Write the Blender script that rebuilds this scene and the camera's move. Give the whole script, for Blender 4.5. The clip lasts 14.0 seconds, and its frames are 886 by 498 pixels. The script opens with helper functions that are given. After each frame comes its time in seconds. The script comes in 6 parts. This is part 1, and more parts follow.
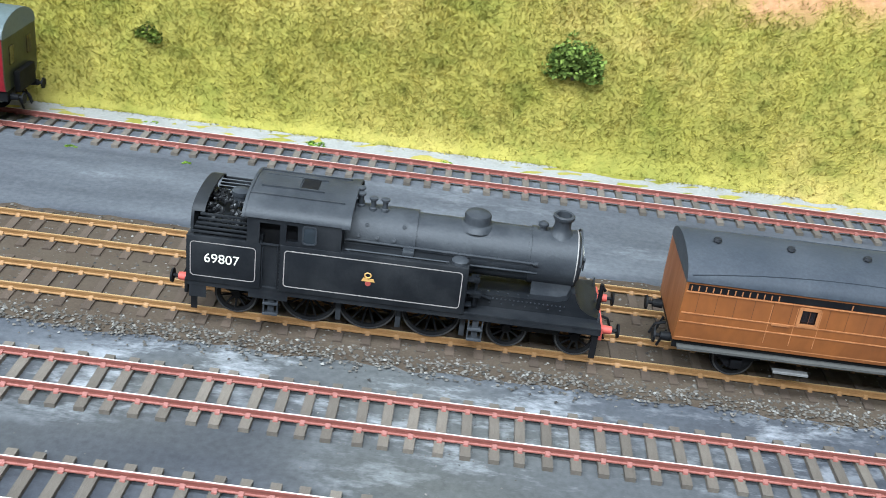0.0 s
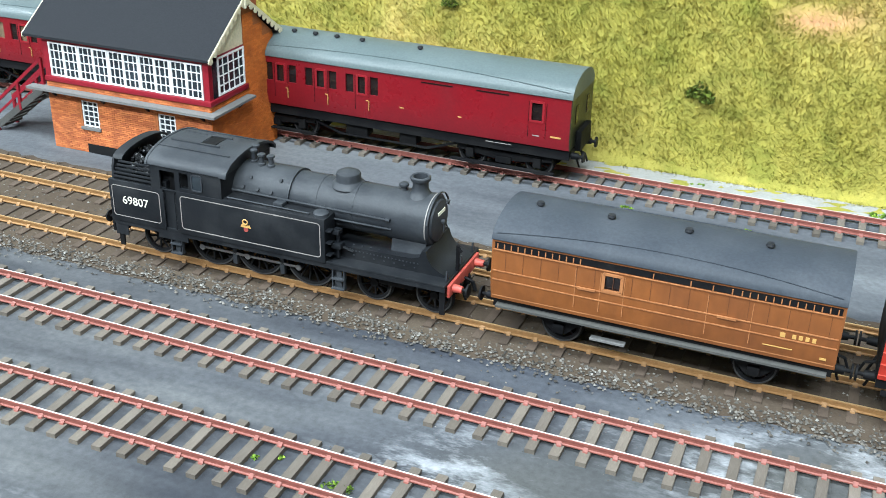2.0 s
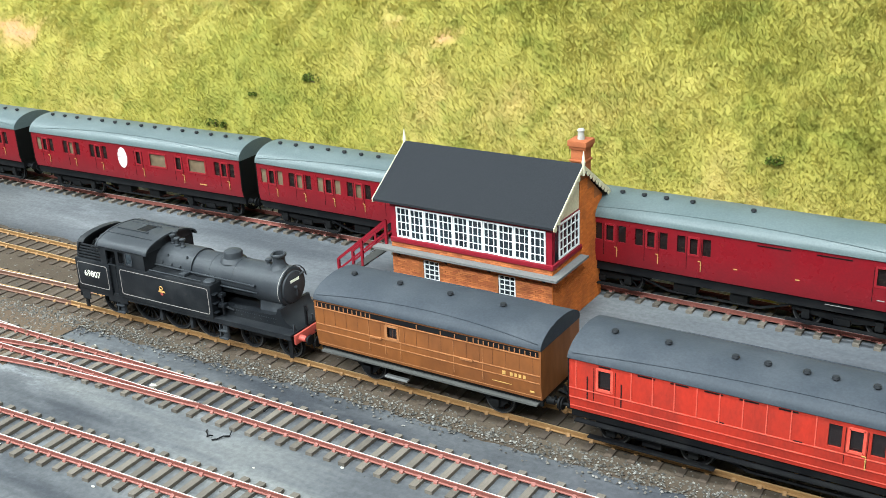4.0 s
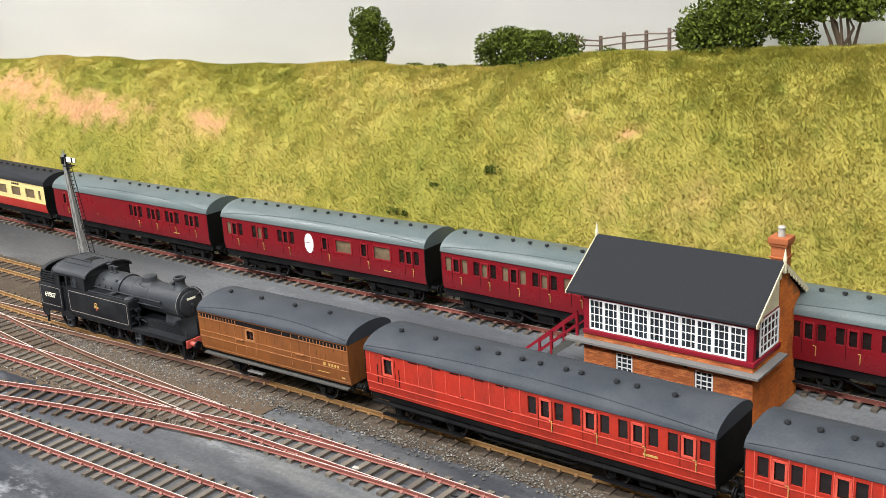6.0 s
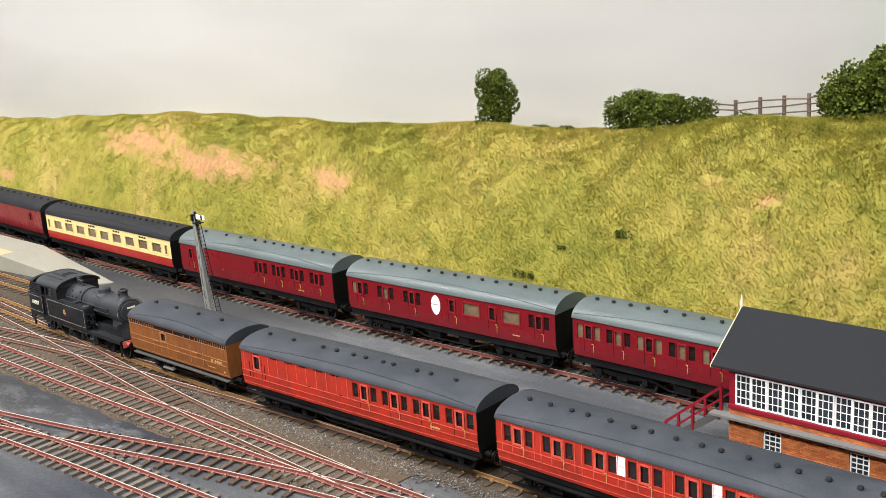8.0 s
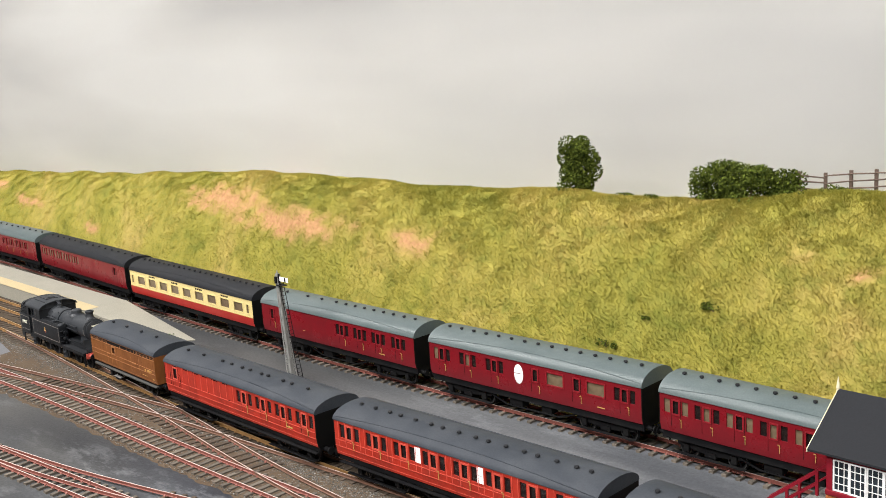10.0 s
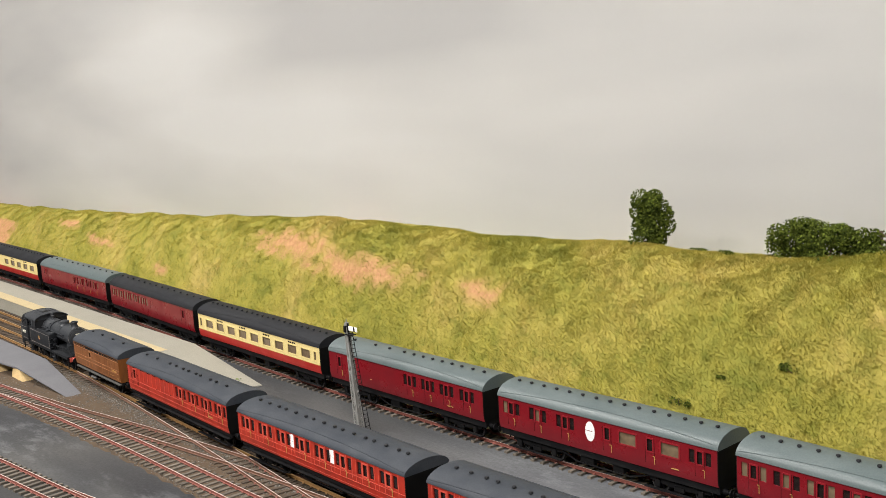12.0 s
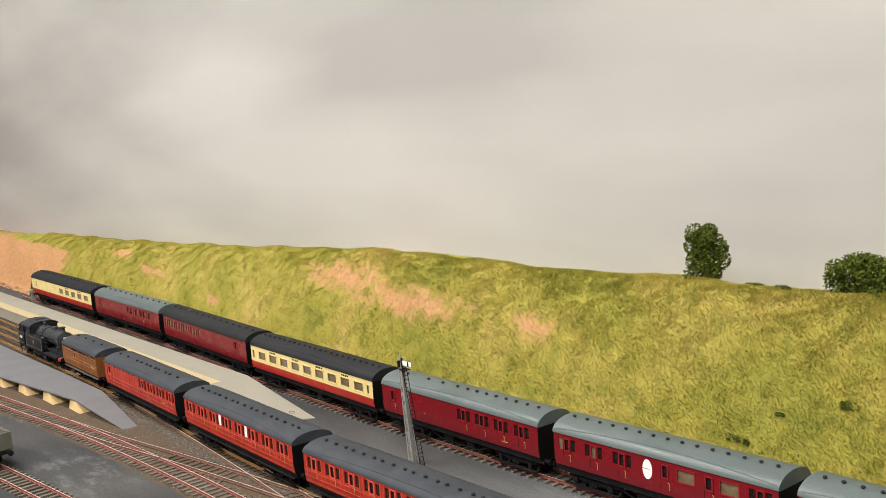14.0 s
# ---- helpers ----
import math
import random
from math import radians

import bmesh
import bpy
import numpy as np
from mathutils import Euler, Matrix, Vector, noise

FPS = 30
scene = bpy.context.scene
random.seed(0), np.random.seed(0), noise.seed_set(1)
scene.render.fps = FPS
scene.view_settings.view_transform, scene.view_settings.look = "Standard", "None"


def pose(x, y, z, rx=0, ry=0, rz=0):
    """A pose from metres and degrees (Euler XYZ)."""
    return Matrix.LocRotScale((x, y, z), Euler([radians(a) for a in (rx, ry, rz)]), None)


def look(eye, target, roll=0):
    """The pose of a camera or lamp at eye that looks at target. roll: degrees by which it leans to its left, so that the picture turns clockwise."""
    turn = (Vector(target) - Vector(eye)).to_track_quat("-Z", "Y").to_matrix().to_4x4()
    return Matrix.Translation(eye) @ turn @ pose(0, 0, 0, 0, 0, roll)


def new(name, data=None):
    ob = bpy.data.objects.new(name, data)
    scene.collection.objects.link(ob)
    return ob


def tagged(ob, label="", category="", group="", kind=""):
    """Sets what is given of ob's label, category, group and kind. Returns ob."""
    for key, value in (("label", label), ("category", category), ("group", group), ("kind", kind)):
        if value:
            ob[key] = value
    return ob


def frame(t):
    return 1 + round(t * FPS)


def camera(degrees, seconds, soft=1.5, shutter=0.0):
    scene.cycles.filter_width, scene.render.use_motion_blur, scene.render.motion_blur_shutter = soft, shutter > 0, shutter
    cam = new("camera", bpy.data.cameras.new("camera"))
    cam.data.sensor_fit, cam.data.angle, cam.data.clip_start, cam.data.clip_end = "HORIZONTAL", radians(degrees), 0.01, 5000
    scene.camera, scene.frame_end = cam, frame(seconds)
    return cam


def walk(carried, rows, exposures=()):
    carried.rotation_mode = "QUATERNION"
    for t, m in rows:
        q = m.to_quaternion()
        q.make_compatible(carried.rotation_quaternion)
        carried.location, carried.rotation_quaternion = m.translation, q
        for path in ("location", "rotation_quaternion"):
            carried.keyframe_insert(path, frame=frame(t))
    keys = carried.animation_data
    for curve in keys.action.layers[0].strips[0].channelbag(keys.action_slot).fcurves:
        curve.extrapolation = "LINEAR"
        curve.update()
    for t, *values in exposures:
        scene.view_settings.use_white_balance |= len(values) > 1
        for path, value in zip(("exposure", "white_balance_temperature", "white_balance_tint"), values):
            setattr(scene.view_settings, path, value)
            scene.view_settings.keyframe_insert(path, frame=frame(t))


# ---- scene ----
cam = camera(44.77, 14.0, soft=0.8, shutter=0.08)
PATH = [
    (0, (0.0292, -0.3231, 0.19783), (0.02, 1.4614, -0.7052), 7.12),
    (0.5, (-0.00674, -0.31939, 0.1902), (-0.2301, 1.4376, -0.7388), 6.35),
    (1, (-0.02374, -0.31173, 0.1906), (-0.4127, 1.4094, -0.7509), 4.52),
    (1.5, (-0.04421, -0.31735, 0.18958), (-0.5662, 1.374, -0.7414), 3.08),
    (2, (-0.06271, -0.31966, 0.19562), (-0.7178, 1.3497, -0.69), 1.54),
    (2.5, (-0.08645, -0.32998, 0.20594), (-0.8567, 1.3129, -0.6353), 0.31),
    (3, (-0.10117, -0.33903, 0.21706), (-0.9623, 1.2796, -0.5819), -0.71),
    (3.5, (-0.11282, -0.34658, 0.22186), (-1.0546, 1.2485, -0.5323), -1.48),
    (4, (-0.12182, -0.35117, 0.23445), (-1.1287, 1.2144, -0.4971), -2.57),
    (6.5, (-0.1573, -0.38544, 0.2443), (-1.408, 1.0789, -0.2956), -3.14),
    (7, (-0.16615, -0.38849, 0.24798), (-1.4491, 1.0546, -0.2731), -3.29),
    (7.5, (-0.1704, -0.38857, 0.2505), (-1.4885, 1.0292, -0.252), -3.50),
    (8, (-0.175, -0.39246, 0.25476), (-1.5208, 1.0065, -0.2265), -3.53),
    (8.5, (-0.17867, -0.39774, 0.26109), (-1.5492, 0.983, -0.203), -3.71),
    (11, (-0.19217, -0.40262, 0.2786), (-1.6688, 0.9, -0.0718), -3.21),
    (11.5, (-0.19533, -0.40399, 0.28175), (-1.6915, 0.8805, -0.0522), -3.18),
    (12, (-0.1975, -0.40709, 0.28475), (-1.7089, 0.8628, -0.0365), -3.15),
    (12.5, (-0.19829, -0.40905, 0.2864), (-1.7259, 0.8446, -0.0212), -3.20),
    (13, (-0.19952, -0.40838, 0.28738), (-1.7439, 0.8279, -0.007), -3.45),
    (13.5, (-0.19957, -0.41007, 0.29127), (-1.7554, 0.8135, 0.004), -3.73),
    (14, (-0.20216, -0.41471, 0.29735), (-1.7656, 0.8011, 0.0187), -3.77),
]
LOOKS = [(0, 0.02, 5350, 4), (1.5, 0.10, 5450, 2), (4, 0.06, 5650, -1), (6.5, -0.36, 6350, 11), (8.5, -0.38, 6400, 11), (11, -0.60, 6450, 11), (14, -0.68, 6800, 11)]
walk(cam, [(t, look(eye, target, roll)) for t, eye, target, roll in PATH], LOOKS)

CM = 0.01  # all plans below are in centimetres, 4 mm to the foot

# ---------------------------------------------------------------- light
world = bpy.data.worlds.new("room_air")
world.use_nodes = True
world.node_tree.nodes["Background"].inputs[0].default_value = (0.8, 0.85, 1.0, 1)
world.node_tree.nodes["Background"].inputs[1].default_value = 0.2
scene.world = world


def ceiling_panel(x, y, power, sx=1.3, sy=0.35, color=(1.0, 0.98, 0.94)):
    lamp = bpy.data.lights.new("ceiling_light", "AREA")
    lamp.shape, lamp.size, lamp.size_y = "RECTANGLE", sx, sy
    lamp.energy, lamp.color = power, color
    ob = new("ceiling_light", lamp)
    ob.matrix_world = pose(x, y, 1.66)


ceiling_panel(0.0, -0.6, 58)
ceiling_panel(-2.0, -0.6, 62)
ceiling_panel(0.0, -1.7, 84)
ceiling_panel(-1.6, -1.7, 84)


# ---------------------------------------------------------------- materials
def ramp(nt, src, stops):
    r = nt.nodes.new("ShaderNodeValToRGB")
    while len(r.color_ramp.elements) < len(stops):
        r.color_ramp.elements.new(0.5)
    for e, (p, c) in zip(r.color_ramp.elements, stops):
        e.position, e.color = p, (*c, 1)
    nt.links.new(src, r.inputs[0])
    return r.outputs[0]


def coords(nt, scale=(1, 1, 1), kind="Object"):
    tc = nt.nodes.new("ShaderNodeTexCoord")
    mp = nt.nodes.new("ShaderNodeMapping")
    mp.inputs["Scale"].default_value = scale
    nt.links.new(tc.outputs[kind], mp.inputs[0])
    return mp.outputs[0]


def noise_tex(nt, vec, scale, detail=4.0, rough=0.6):
    n = nt.nodes.new("ShaderNodeTexNoise")
    n.inputs["Scale"].default_value, n.inputs["Detail"].default_value, n.inputs["Roughness"].default_value = scale, detail, rough
    nt.links.new(vec, n.inputs["Vector"])
    return n.outputs["Fac"]


def mix(nt, fac, a, b, mode="MIX"):
    m = nt.nodes.new("ShaderNodeMix")
    m.data_type, m.blend_type = "RGBA", mode
    for sock, v in ((m.inputs[0], fac), (m.inputs[6], a), (m.inputs[7], b)):
        if isinstance(v, bpy.types.NodeSocket):
            nt.links.new(v, sock)
        elif isinstance(v, (int, float)):
            sock.default_value = v
        else:
            sock.default_value = (*v, 1)
    return m.outputs[2]


def material(name, color, rough=0.5, metal=0.0, dirt=None, dirt_amount=0.35, grain=900.0, patch=60.0, bump=0.15, bump_scale=1200.0, vary=0.0, stretch=(1, 1, 1), coat=0.0, spec=0.4):
    """Base colour with fine grain, larger stains of dirt and a light relief."""
    m = bpy.data.materials.new(name)
    m.use_nodes = True
    nt = m.node_tree
    b = nt.nodes["Principled BSDF"]
    vec = coords(nt, stretch)
    dirt = dirt or tuple(c * 0.6 for c in color)
    big = noise_tex(nt, vec, patch)
    small = noise_tex(nt, vec, grain, 3.0)
    fac = ramp(nt, big, [(0.42, (0, 0, 0)), (0.72, (dirt_amount,) * 3)])
    col = mix(nt, fac, color, dirt)
    tone = ramp(nt, small, [(0.3, (0.86, 0.86, 0.86)), (0.7, (1.1, 1.1, 1.1))])
    col = mix(nt, 1.0, col, tone, "MULTIPLY")
    if vary:
        info = nt.nodes.new("ShaderNodeObjectInfo")
        shade = ramp(nt, info.outputs["Random"], [(0, (1 - vary,) * 3), (1, (1 + vary,) * 3)])
        col = mix(nt, 1.0, col, shade, "MULTIPLY")
    nt.links.new(col, b.inputs["Base Color"])
    rr = ramp(nt, big, [(0.3, (max(rough - 0.08, 0.02),) * 3), (0.7, (min(rough + 0.12, 1),) * 3)])
    nt.links.new(rr, b.inputs["Roughness"])
    b.inputs["Metallic"].default_value = metal
    b.inputs["Coat Weight"].default_value = coat
    b.inputs["Specular IOR Level"].default_value = spec
    if bump:
        bp = nt.nodes.new("ShaderNodeBump")
        bp.inputs["Strength"].default_value, bp.inputs["Distance"].default_value = bump, 0.0003
        nt.links.new(noise_tex(nt, vec, bump_scale, 3.0), bp.inputs["Height"])
        nt.links.new(bp.outputs[0], b.inputs["Normal"])
    return m


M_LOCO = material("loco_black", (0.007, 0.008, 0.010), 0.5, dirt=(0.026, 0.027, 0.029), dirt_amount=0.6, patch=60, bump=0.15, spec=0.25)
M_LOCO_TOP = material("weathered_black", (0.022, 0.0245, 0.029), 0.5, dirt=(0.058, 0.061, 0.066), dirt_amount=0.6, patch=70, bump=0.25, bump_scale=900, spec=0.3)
M_FRAME = material("underframe_black", (0.005, 0.005, 0.006), 0.6, dirt=(0.02, 0.019, 0.017), patch=80, spec=0.15)
M_STEEL = material("worn_steel", (0.32, 0.31, 0.30), 0.35, 0.9, patch=120)
M_WHEELRIM = material("dull_wheel_rim", (0.05, 0.048, 0.046), 0.5, 0.3, patch=120)
M_LINE = material("cream_lining", (0.23, 0.21, 0.195), 0.5, bump=0)
M_NUMBER = material("cream_numerals", (0.82, 0.80, 0.66), 0.5, bump=0)
M_GOLD = material("gold_crest", (0.46, 0.27, 0.08), 0.45, bump=0)
M_CRESTRED = material("crest_red", (0.25, 0.05, 0.04), 0.5, bump=0)
M_BUFFER = material("buffer_red", (0.42, 0.07, 0.05), 0.55, dirt=(0.16, 0.06, 0.05), patch=200)
M_COAL = material("coal", (0.012, 0.012, 0.013), 0.35, grain=600, bump=0.6, bump_scale=500)
M_TEAK = material("teak_panels", (0.195, 0.067, 0.016), 0.45, dirt=(0.115, 0.037, 0.010), dirt_amount=0.7, patch=70, stretch=(0.6, 1, 0.25), grain=500, bump=0.08)
M_TEAKBEAD = material("teak_beading", (0.34, 0.145, 0.055), 0.4, dirt=(0.2, 0.07, 0.02), dirt_amount=0.8, patch=200, bump=0)
M_TEAKDARK = material("teak_joint", (0.10, 0.032, 0.009), 0.6, bump=0)
M_RED = material("crimson_red", (0.36, 0.024, 0.012), 0.4, dirt=(0.19, 0.017, 0.010), dirt_amount=0.8, patch=75, bump=0.08, stretch=(1, 1, 0.45))
# beading lighter than the panels: its pale highlights are put into the colour
M_REDBEAD_GLINT = material("crimson_beading_glint", (0.56, 0.085, 0.055), 0.35, dirt=(0.36, 0.03, 0.02), dirt_amount=0.8, patch=250, bump=0)
M_MAROON = material("maroon_paint", (0.165, 0.006, 0.011), 0.3, dirt=(0.10, 0.005, 0.009), dirt_amount=0.4, patch=50, bump=0.04)
M_MAROON_BEAD = material("maroon_beading", (0.22, 0.012, 0.018), 0.3, bump=0)
M_CREAM = material("cream_paint", (0.68, 0.55, 0.24), 0.4, dirt=(0.5, 0.38, 0.16), patch=70, bump=0.04)
M_CARMINE = material("carmine_paint", (0.36, 0.018, 0.014), 0.38, dirt=(0.2, 0.015, 0.012), patch=60, bump=0.04)
M_ROOF_DARK = material("roof_dark_grey", (0.032, 0.037, 0.046), 0.6, dirt=(0.062, 0.067, 0.076), dirt_amount=0.7, patch=38, bump=0.15, spec=0.22)
M_ROOF_GREEN = material("roof_grey_green", (0.085, 0.108, 0.110), 0.42, dirt=(0.12, 0.145, 0.145), dirt_amount=0.5, patch=25, bump=0.05)
M_ROOF_BLACK = material("roof_black", (0.014, 0.015, 0.018), 0.6, dirt=(0.035, 0.035, 0.036), patch=30, bump=0.1, spec=0.2)
M_END = material("coach_end_black", (0.004, 0.004, 0.004), 0.6, dirt=(0.010, 0.010, 0.009), patch=50, spec=0.12)
M_END_OLIVE = material("coach_end_dark_olive", (0.020, 0.022, 0.012), 0.35, patch=60)
M_WINFRAME = material("window_frame_brown", (0.20, 0.05, 0.025), 0.4, bump=0)
M_WHITE = material("white_paint", (0.80, 0.80, 0.80), 0.45, dirt=(0.6, 0.6, 0.58), dirt_amount=0.4, bump=0.05)
M_RAIL_RED = material("rail_rust_red", (0.20, 0.066, 0.050), 0.6, dirt=(0.18, 0.055, 0.04), dirt_amount=0.6, patch=150)
M_RAIL_BROWN = material("rail_rust_brown", (0.15, 0.075, 0.048), 0.6, dirt=(0.09, 0.045, 0.03), dirt_amount=0.6, patch=150)
M_RAIL_TOP = material("rail_head", (0.66, 0.56, 0.52), 0.4, 0.3, dirt=(0.48, 0.34, 0.30), patch=150)
M_RAIL_OCHRE = material("rail_rust_ochre", (0.24, 0.128, 0.045), 0.6, dirt=(0.18, 0.09, 0.03), dirt_amount=0.6, patch=150)
M_RAIL_TOP_OCHRE = material("rail_head_ochre", (0.55, 0.38, 0.18), 0.38, 0.6, dirt=(0.40, 0.24, 0.08), patch=150)
M_SLEEPER = material("sleeper_grey_brown", (0.105, 0.088, 0.070), 0.9, dirt=(0.165, 0.145, 0.122), patch=300, grain=1500, vary=0.25, stretch=(3, 0.4, 1), bump=0.4)
M_SLEEPER_DARK = material("sleeper_brown", (0.062, 0.044, 0.031), 0.9, dirt=(0.11, 0.083, 0.06), patch=300, grain=1500, vary=0.25, stretch=(3, 0.4, 1), bump=0.4)
M_PLATFORM = material("platform_surface", (0.265, 0.25, 0.205), 0.9, dirt=(0.21, 0.20, 0.165), patch=25, bump=0.2)
M_PLATFORM_EDGE = material("platform_edge_ochre", (0.42, 0.335, 0.19), 0.9, dirt=(0.36, 0.30, 0.19), patch=60, bump=0.2)
M_PLATFORM_GREY = material("grey_card", (0.125, 0.125, 0.135), 0.75, dirt=(0.10, 0.10, 0.11), patch=25, bump=0.05)
M_CARD = material("raw_card_yellow", (0.72, 0.52, 0.26), 0.8, dirt=(0.6, 0.40, 0.18), patch=60, bump=0.1)
M_BRICK = material("brick_orange", (0.37, 0.105, 0.033), 0.85, dirt=(0.24, 0.075, 0.032), dirt_amount=0.6, patch=120, grain=1600, vary=0.28, bump=0.3)
M_MORTAR = material("mortar", (0.34, 0.115, 0.035), 0.9, patch=120)
M_SLATE = material("roof_slate_grey", (0.019, 0.020, 0.023), 0.85, dirt=(0.027, 0.028, 0.031), patch=40, grain=1500, bump=0.2, spec=0.12)
M_LEDGE = material("grey_ledge", (0.14, 0.135, 0.13), 0.8, dirt=(0.09, 0.09, 0.09), patch=80, bump=0.2)
M_BOXRED = material("dark_red_paint", (0.20, 0.008, 0.018), 0.4, bump=0.05)
M_BARGE = material("cream_bargeboard", (0.66, 0.60, 0.42), 0.5, bump=0.05)
M_POT = material("chimney_pot", (0.36, 0.34, 0.30), 0.7)
M_STEPGREY = material("dusty_step_grey", (0.055, 0.054, 0.05), 0.8, dirt=(0.09, 0.085, 0.075), patch=90)
M_POST = material("grey_lattice_post", (0.21, 0.21, 0.20), 0.6, dirt=(0.32, 0.31, 0.29), patch=250)
M_FENCE = material("fence_wood", (0.115, 0.075, 0.055), 0.8, dirt=(0.22, 0.17, 0.15), patch=200, vary=0.2)
M_TWIG = material("twig", (0.09, 0.062, 0.04), 0.85)
M_WAGON = material("wagon_olive", (0.10, 0.10, 0.075), 0.7, dirt=(0.18, 0.17, 0.13), patch=100)
M_WALL = material("room_wall", (0.40, 0.395, 0.38), 0.9, patch=2, grain=60, bump=0.05)


def glass_dark(name, color):
    m = bpy.data.materials.new(name)
    m.use_nodes = True
    b = m.node_tree.nodes["Principled BSDF"]
    vec = coords(m.node_tree)
    n = noise_tex(m.node_tree, vec, 90, 2.0)
    m.node_tree.links.new(ramp(m.node_tree, n, [(0.35, color), (0.7, tuple(c * 2.2 + 0.004 for c in color))]), b.inputs["Base Color"])
    b.inputs["Roughness"].default_value = 0.08
    return m


M_GLASS = glass_dark("coach_glass", (0.008, 0.005, 0.005))
# a paler grey-brown pane for some of the coach windows
M_GLASS_PALE = glass_dark("coach_glass_pale", (0.10, 0.072, 0.045))
M_GLASS_BOX = glass_dark("box_glass", (0.014, 0.018, 0.022))


def ground_material():
    """Board painted in greys, with streaky pale washes along the tracks and dark stains."""
    m = bpy.data.materials.new("painted_yard")
    m.use_nodes = True
    nt = m.node_tree
    b = nt.nodes["Principled BSDF"]
    streak = noise_tex(nt, coords(nt, (0.30, 1.6, 1)), 11, 6.0, 0.62)
    patch = noise_tex(nt, coords(nt, (0.45, 1, 1)), 5.0, 3.0)
    fine = noise_tex(nt, coords(nt), 420, 4.0, 0.7)
    base = ramp(nt, streak, [(0.40, (0.020, 0.023, 0.032)), (0.48, (0.038, 0.042, 0.054)), (0.55, (0.058, 0.063, 0.075)), (0.63, (0.090, 0.096, 0.109)), (0.71, (0.17, 0.18, 0.195))])
    warm = ramp(nt, patch, [(0.40, (0.034, 0.036, 0.041)), (0.60, (0.080, 0.081, 0.081))])
    fac = ramp(nt, patch, [(0.46, (0, 0, 0)), (0.62, (0.55, 0.55, 0.55))])
    col = mix(nt, fac, base, warm)
    # broken white scumble and dusty olive stretches
    scum = noise_tex(nt, coords(nt, (0.55, 1.3, 1)), 62, 6.0, 0.72)
    where = noise_tex(nt, coords(nt, (0.5, 1.3, 1)), 8.5, 2.0)
    both = mix(nt, 1.0, ramp(nt, scum, [(0.50, (0, 0, 0)), (0.64, (0.8,) * 3)]), ramp(nt, where, [(0.50, (0, 0, 0)), (0.60, (1, 1, 1))]), "MULTIPLY")
    col = mix(nt, both, col, (0.33, 0.34, 0.36))
    dust = noise_tex(nt, coords(nt, (0.4, 1.0, 1)), 6.3, 3.0)
    col = mix(nt, ramp(nt, dust, [(0.56, (0, 0, 0)), (0.70, (0.5,) * 3)]), col, (0.10, 0.10, 0.082))
    tone = ramp(nt, fine, [(0.3, (0.78, 0.78, 0.78)), (0.72, (1.18, 1.18, 1.18))])
    # a broad pale wash over the near sidings
    along, span = nt.nodes.new("ShaderNodeSeparateXYZ"), nt.nodes.new("ShaderNodeMath")
    nt.links.new(coords(nt), along.inputs[0])
    span.operation, span.inputs[1].default_value, span.inputs[2].default_value = "MULTIPLY_ADD", -0.8, 0.0
    nt.links.new(along.outputs["X"], span.inputs[0])
    pale = ramp(nt, span.outputs[0], [(0.13, (0, 0, 0)), (0.24, (0.55,) * 3), (0.44, (0.55,) * 3), (0.56, (0, 0, 0))])
    col = mix(nt, pale, col, ramp(nt, streak, [(0.38, (0.050, 0.052, 0.056)), (0.50, (0.118, 0.118, 0.116)), (0.66, (0.26, 0.253, 0.228))]))
    # behind the main lines lies a strip of plain light grey wash
    cut, lift = nt.nodes.new("ShaderNodeSeparateXYZ"), nt.nodes.new("ShaderNodeMath")
    nt.links.new(coords(nt), cut.inputs[0])
    lift.operation, lift.inputs[1].default_value, lift.inputs[2].default_value = "MULTIPLY_ADD", 8.0, 0.0
    nt.links.new(cut.outputs["Y"], lift.inputs[0])
    strip = ramp(nt, lift.outputs[0], [(0.50, (0, 0, 0)), (0.60, (0.75,) * 3)])
    wash = ramp(nt, streak, [(0.38, (0.072, 0.076, 0.085)), (0.55, (0.118, 0.123, 0.133)), (0.70, (0.20, 0.205, 0.215))])
    col = mix(nt, strip, col, wash)
    # the far yard is painted a plainer, darker brown-grey
    sep, off = nt.nodes.new("ShaderNodeSeparateXYZ"), nt.nodes.new("ShaderNodeMath")
    nt.links.new(coords(nt), sep.inputs[0])
    off.operation, off.inputs[1].default_value = "MULTIPLY_ADD", -0.8
    nt.links.new(sep.outputs["X"], off.inputs[0])
    off.inputs[2].default_value = 0.0
    far = ramp(nt, off.outputs[0], [(0.50, (0, 0, 0)), (0.72, (0.75,) * 3)])
    plain = ramp(nt, patch, [(0.36, (0.024, 0.024, 0.025)), (0.52, (0.043, 0.042, 0.041)), (0.66, (0.085, 0.081, 0.075))])
    col = mix(nt, far, col, plain)
    b.inputs["Specular IOR Level"].default_value = 0.2
    nt.links.new(mix(nt, 1.0, col, tone, "MULTIPLY"), b.inputs["Base Color"])
    nt.links.new(ramp(nt, streak, [(0.3, (0.6,) * 3), (0.7, (0.85,) * 3)]), b.inputs["Roughness"])
    bp = nt.nodes.new("ShaderNodeBump")
    bp.inputs["Strength"].default_value, bp.inputs["Distance"].default_value = 0.35, 0.0006
    nt.links.new(fine, bp.inputs["Height"])
    nt.links.new(bp.outputs[0], b.inputs["Normal"])
    return m


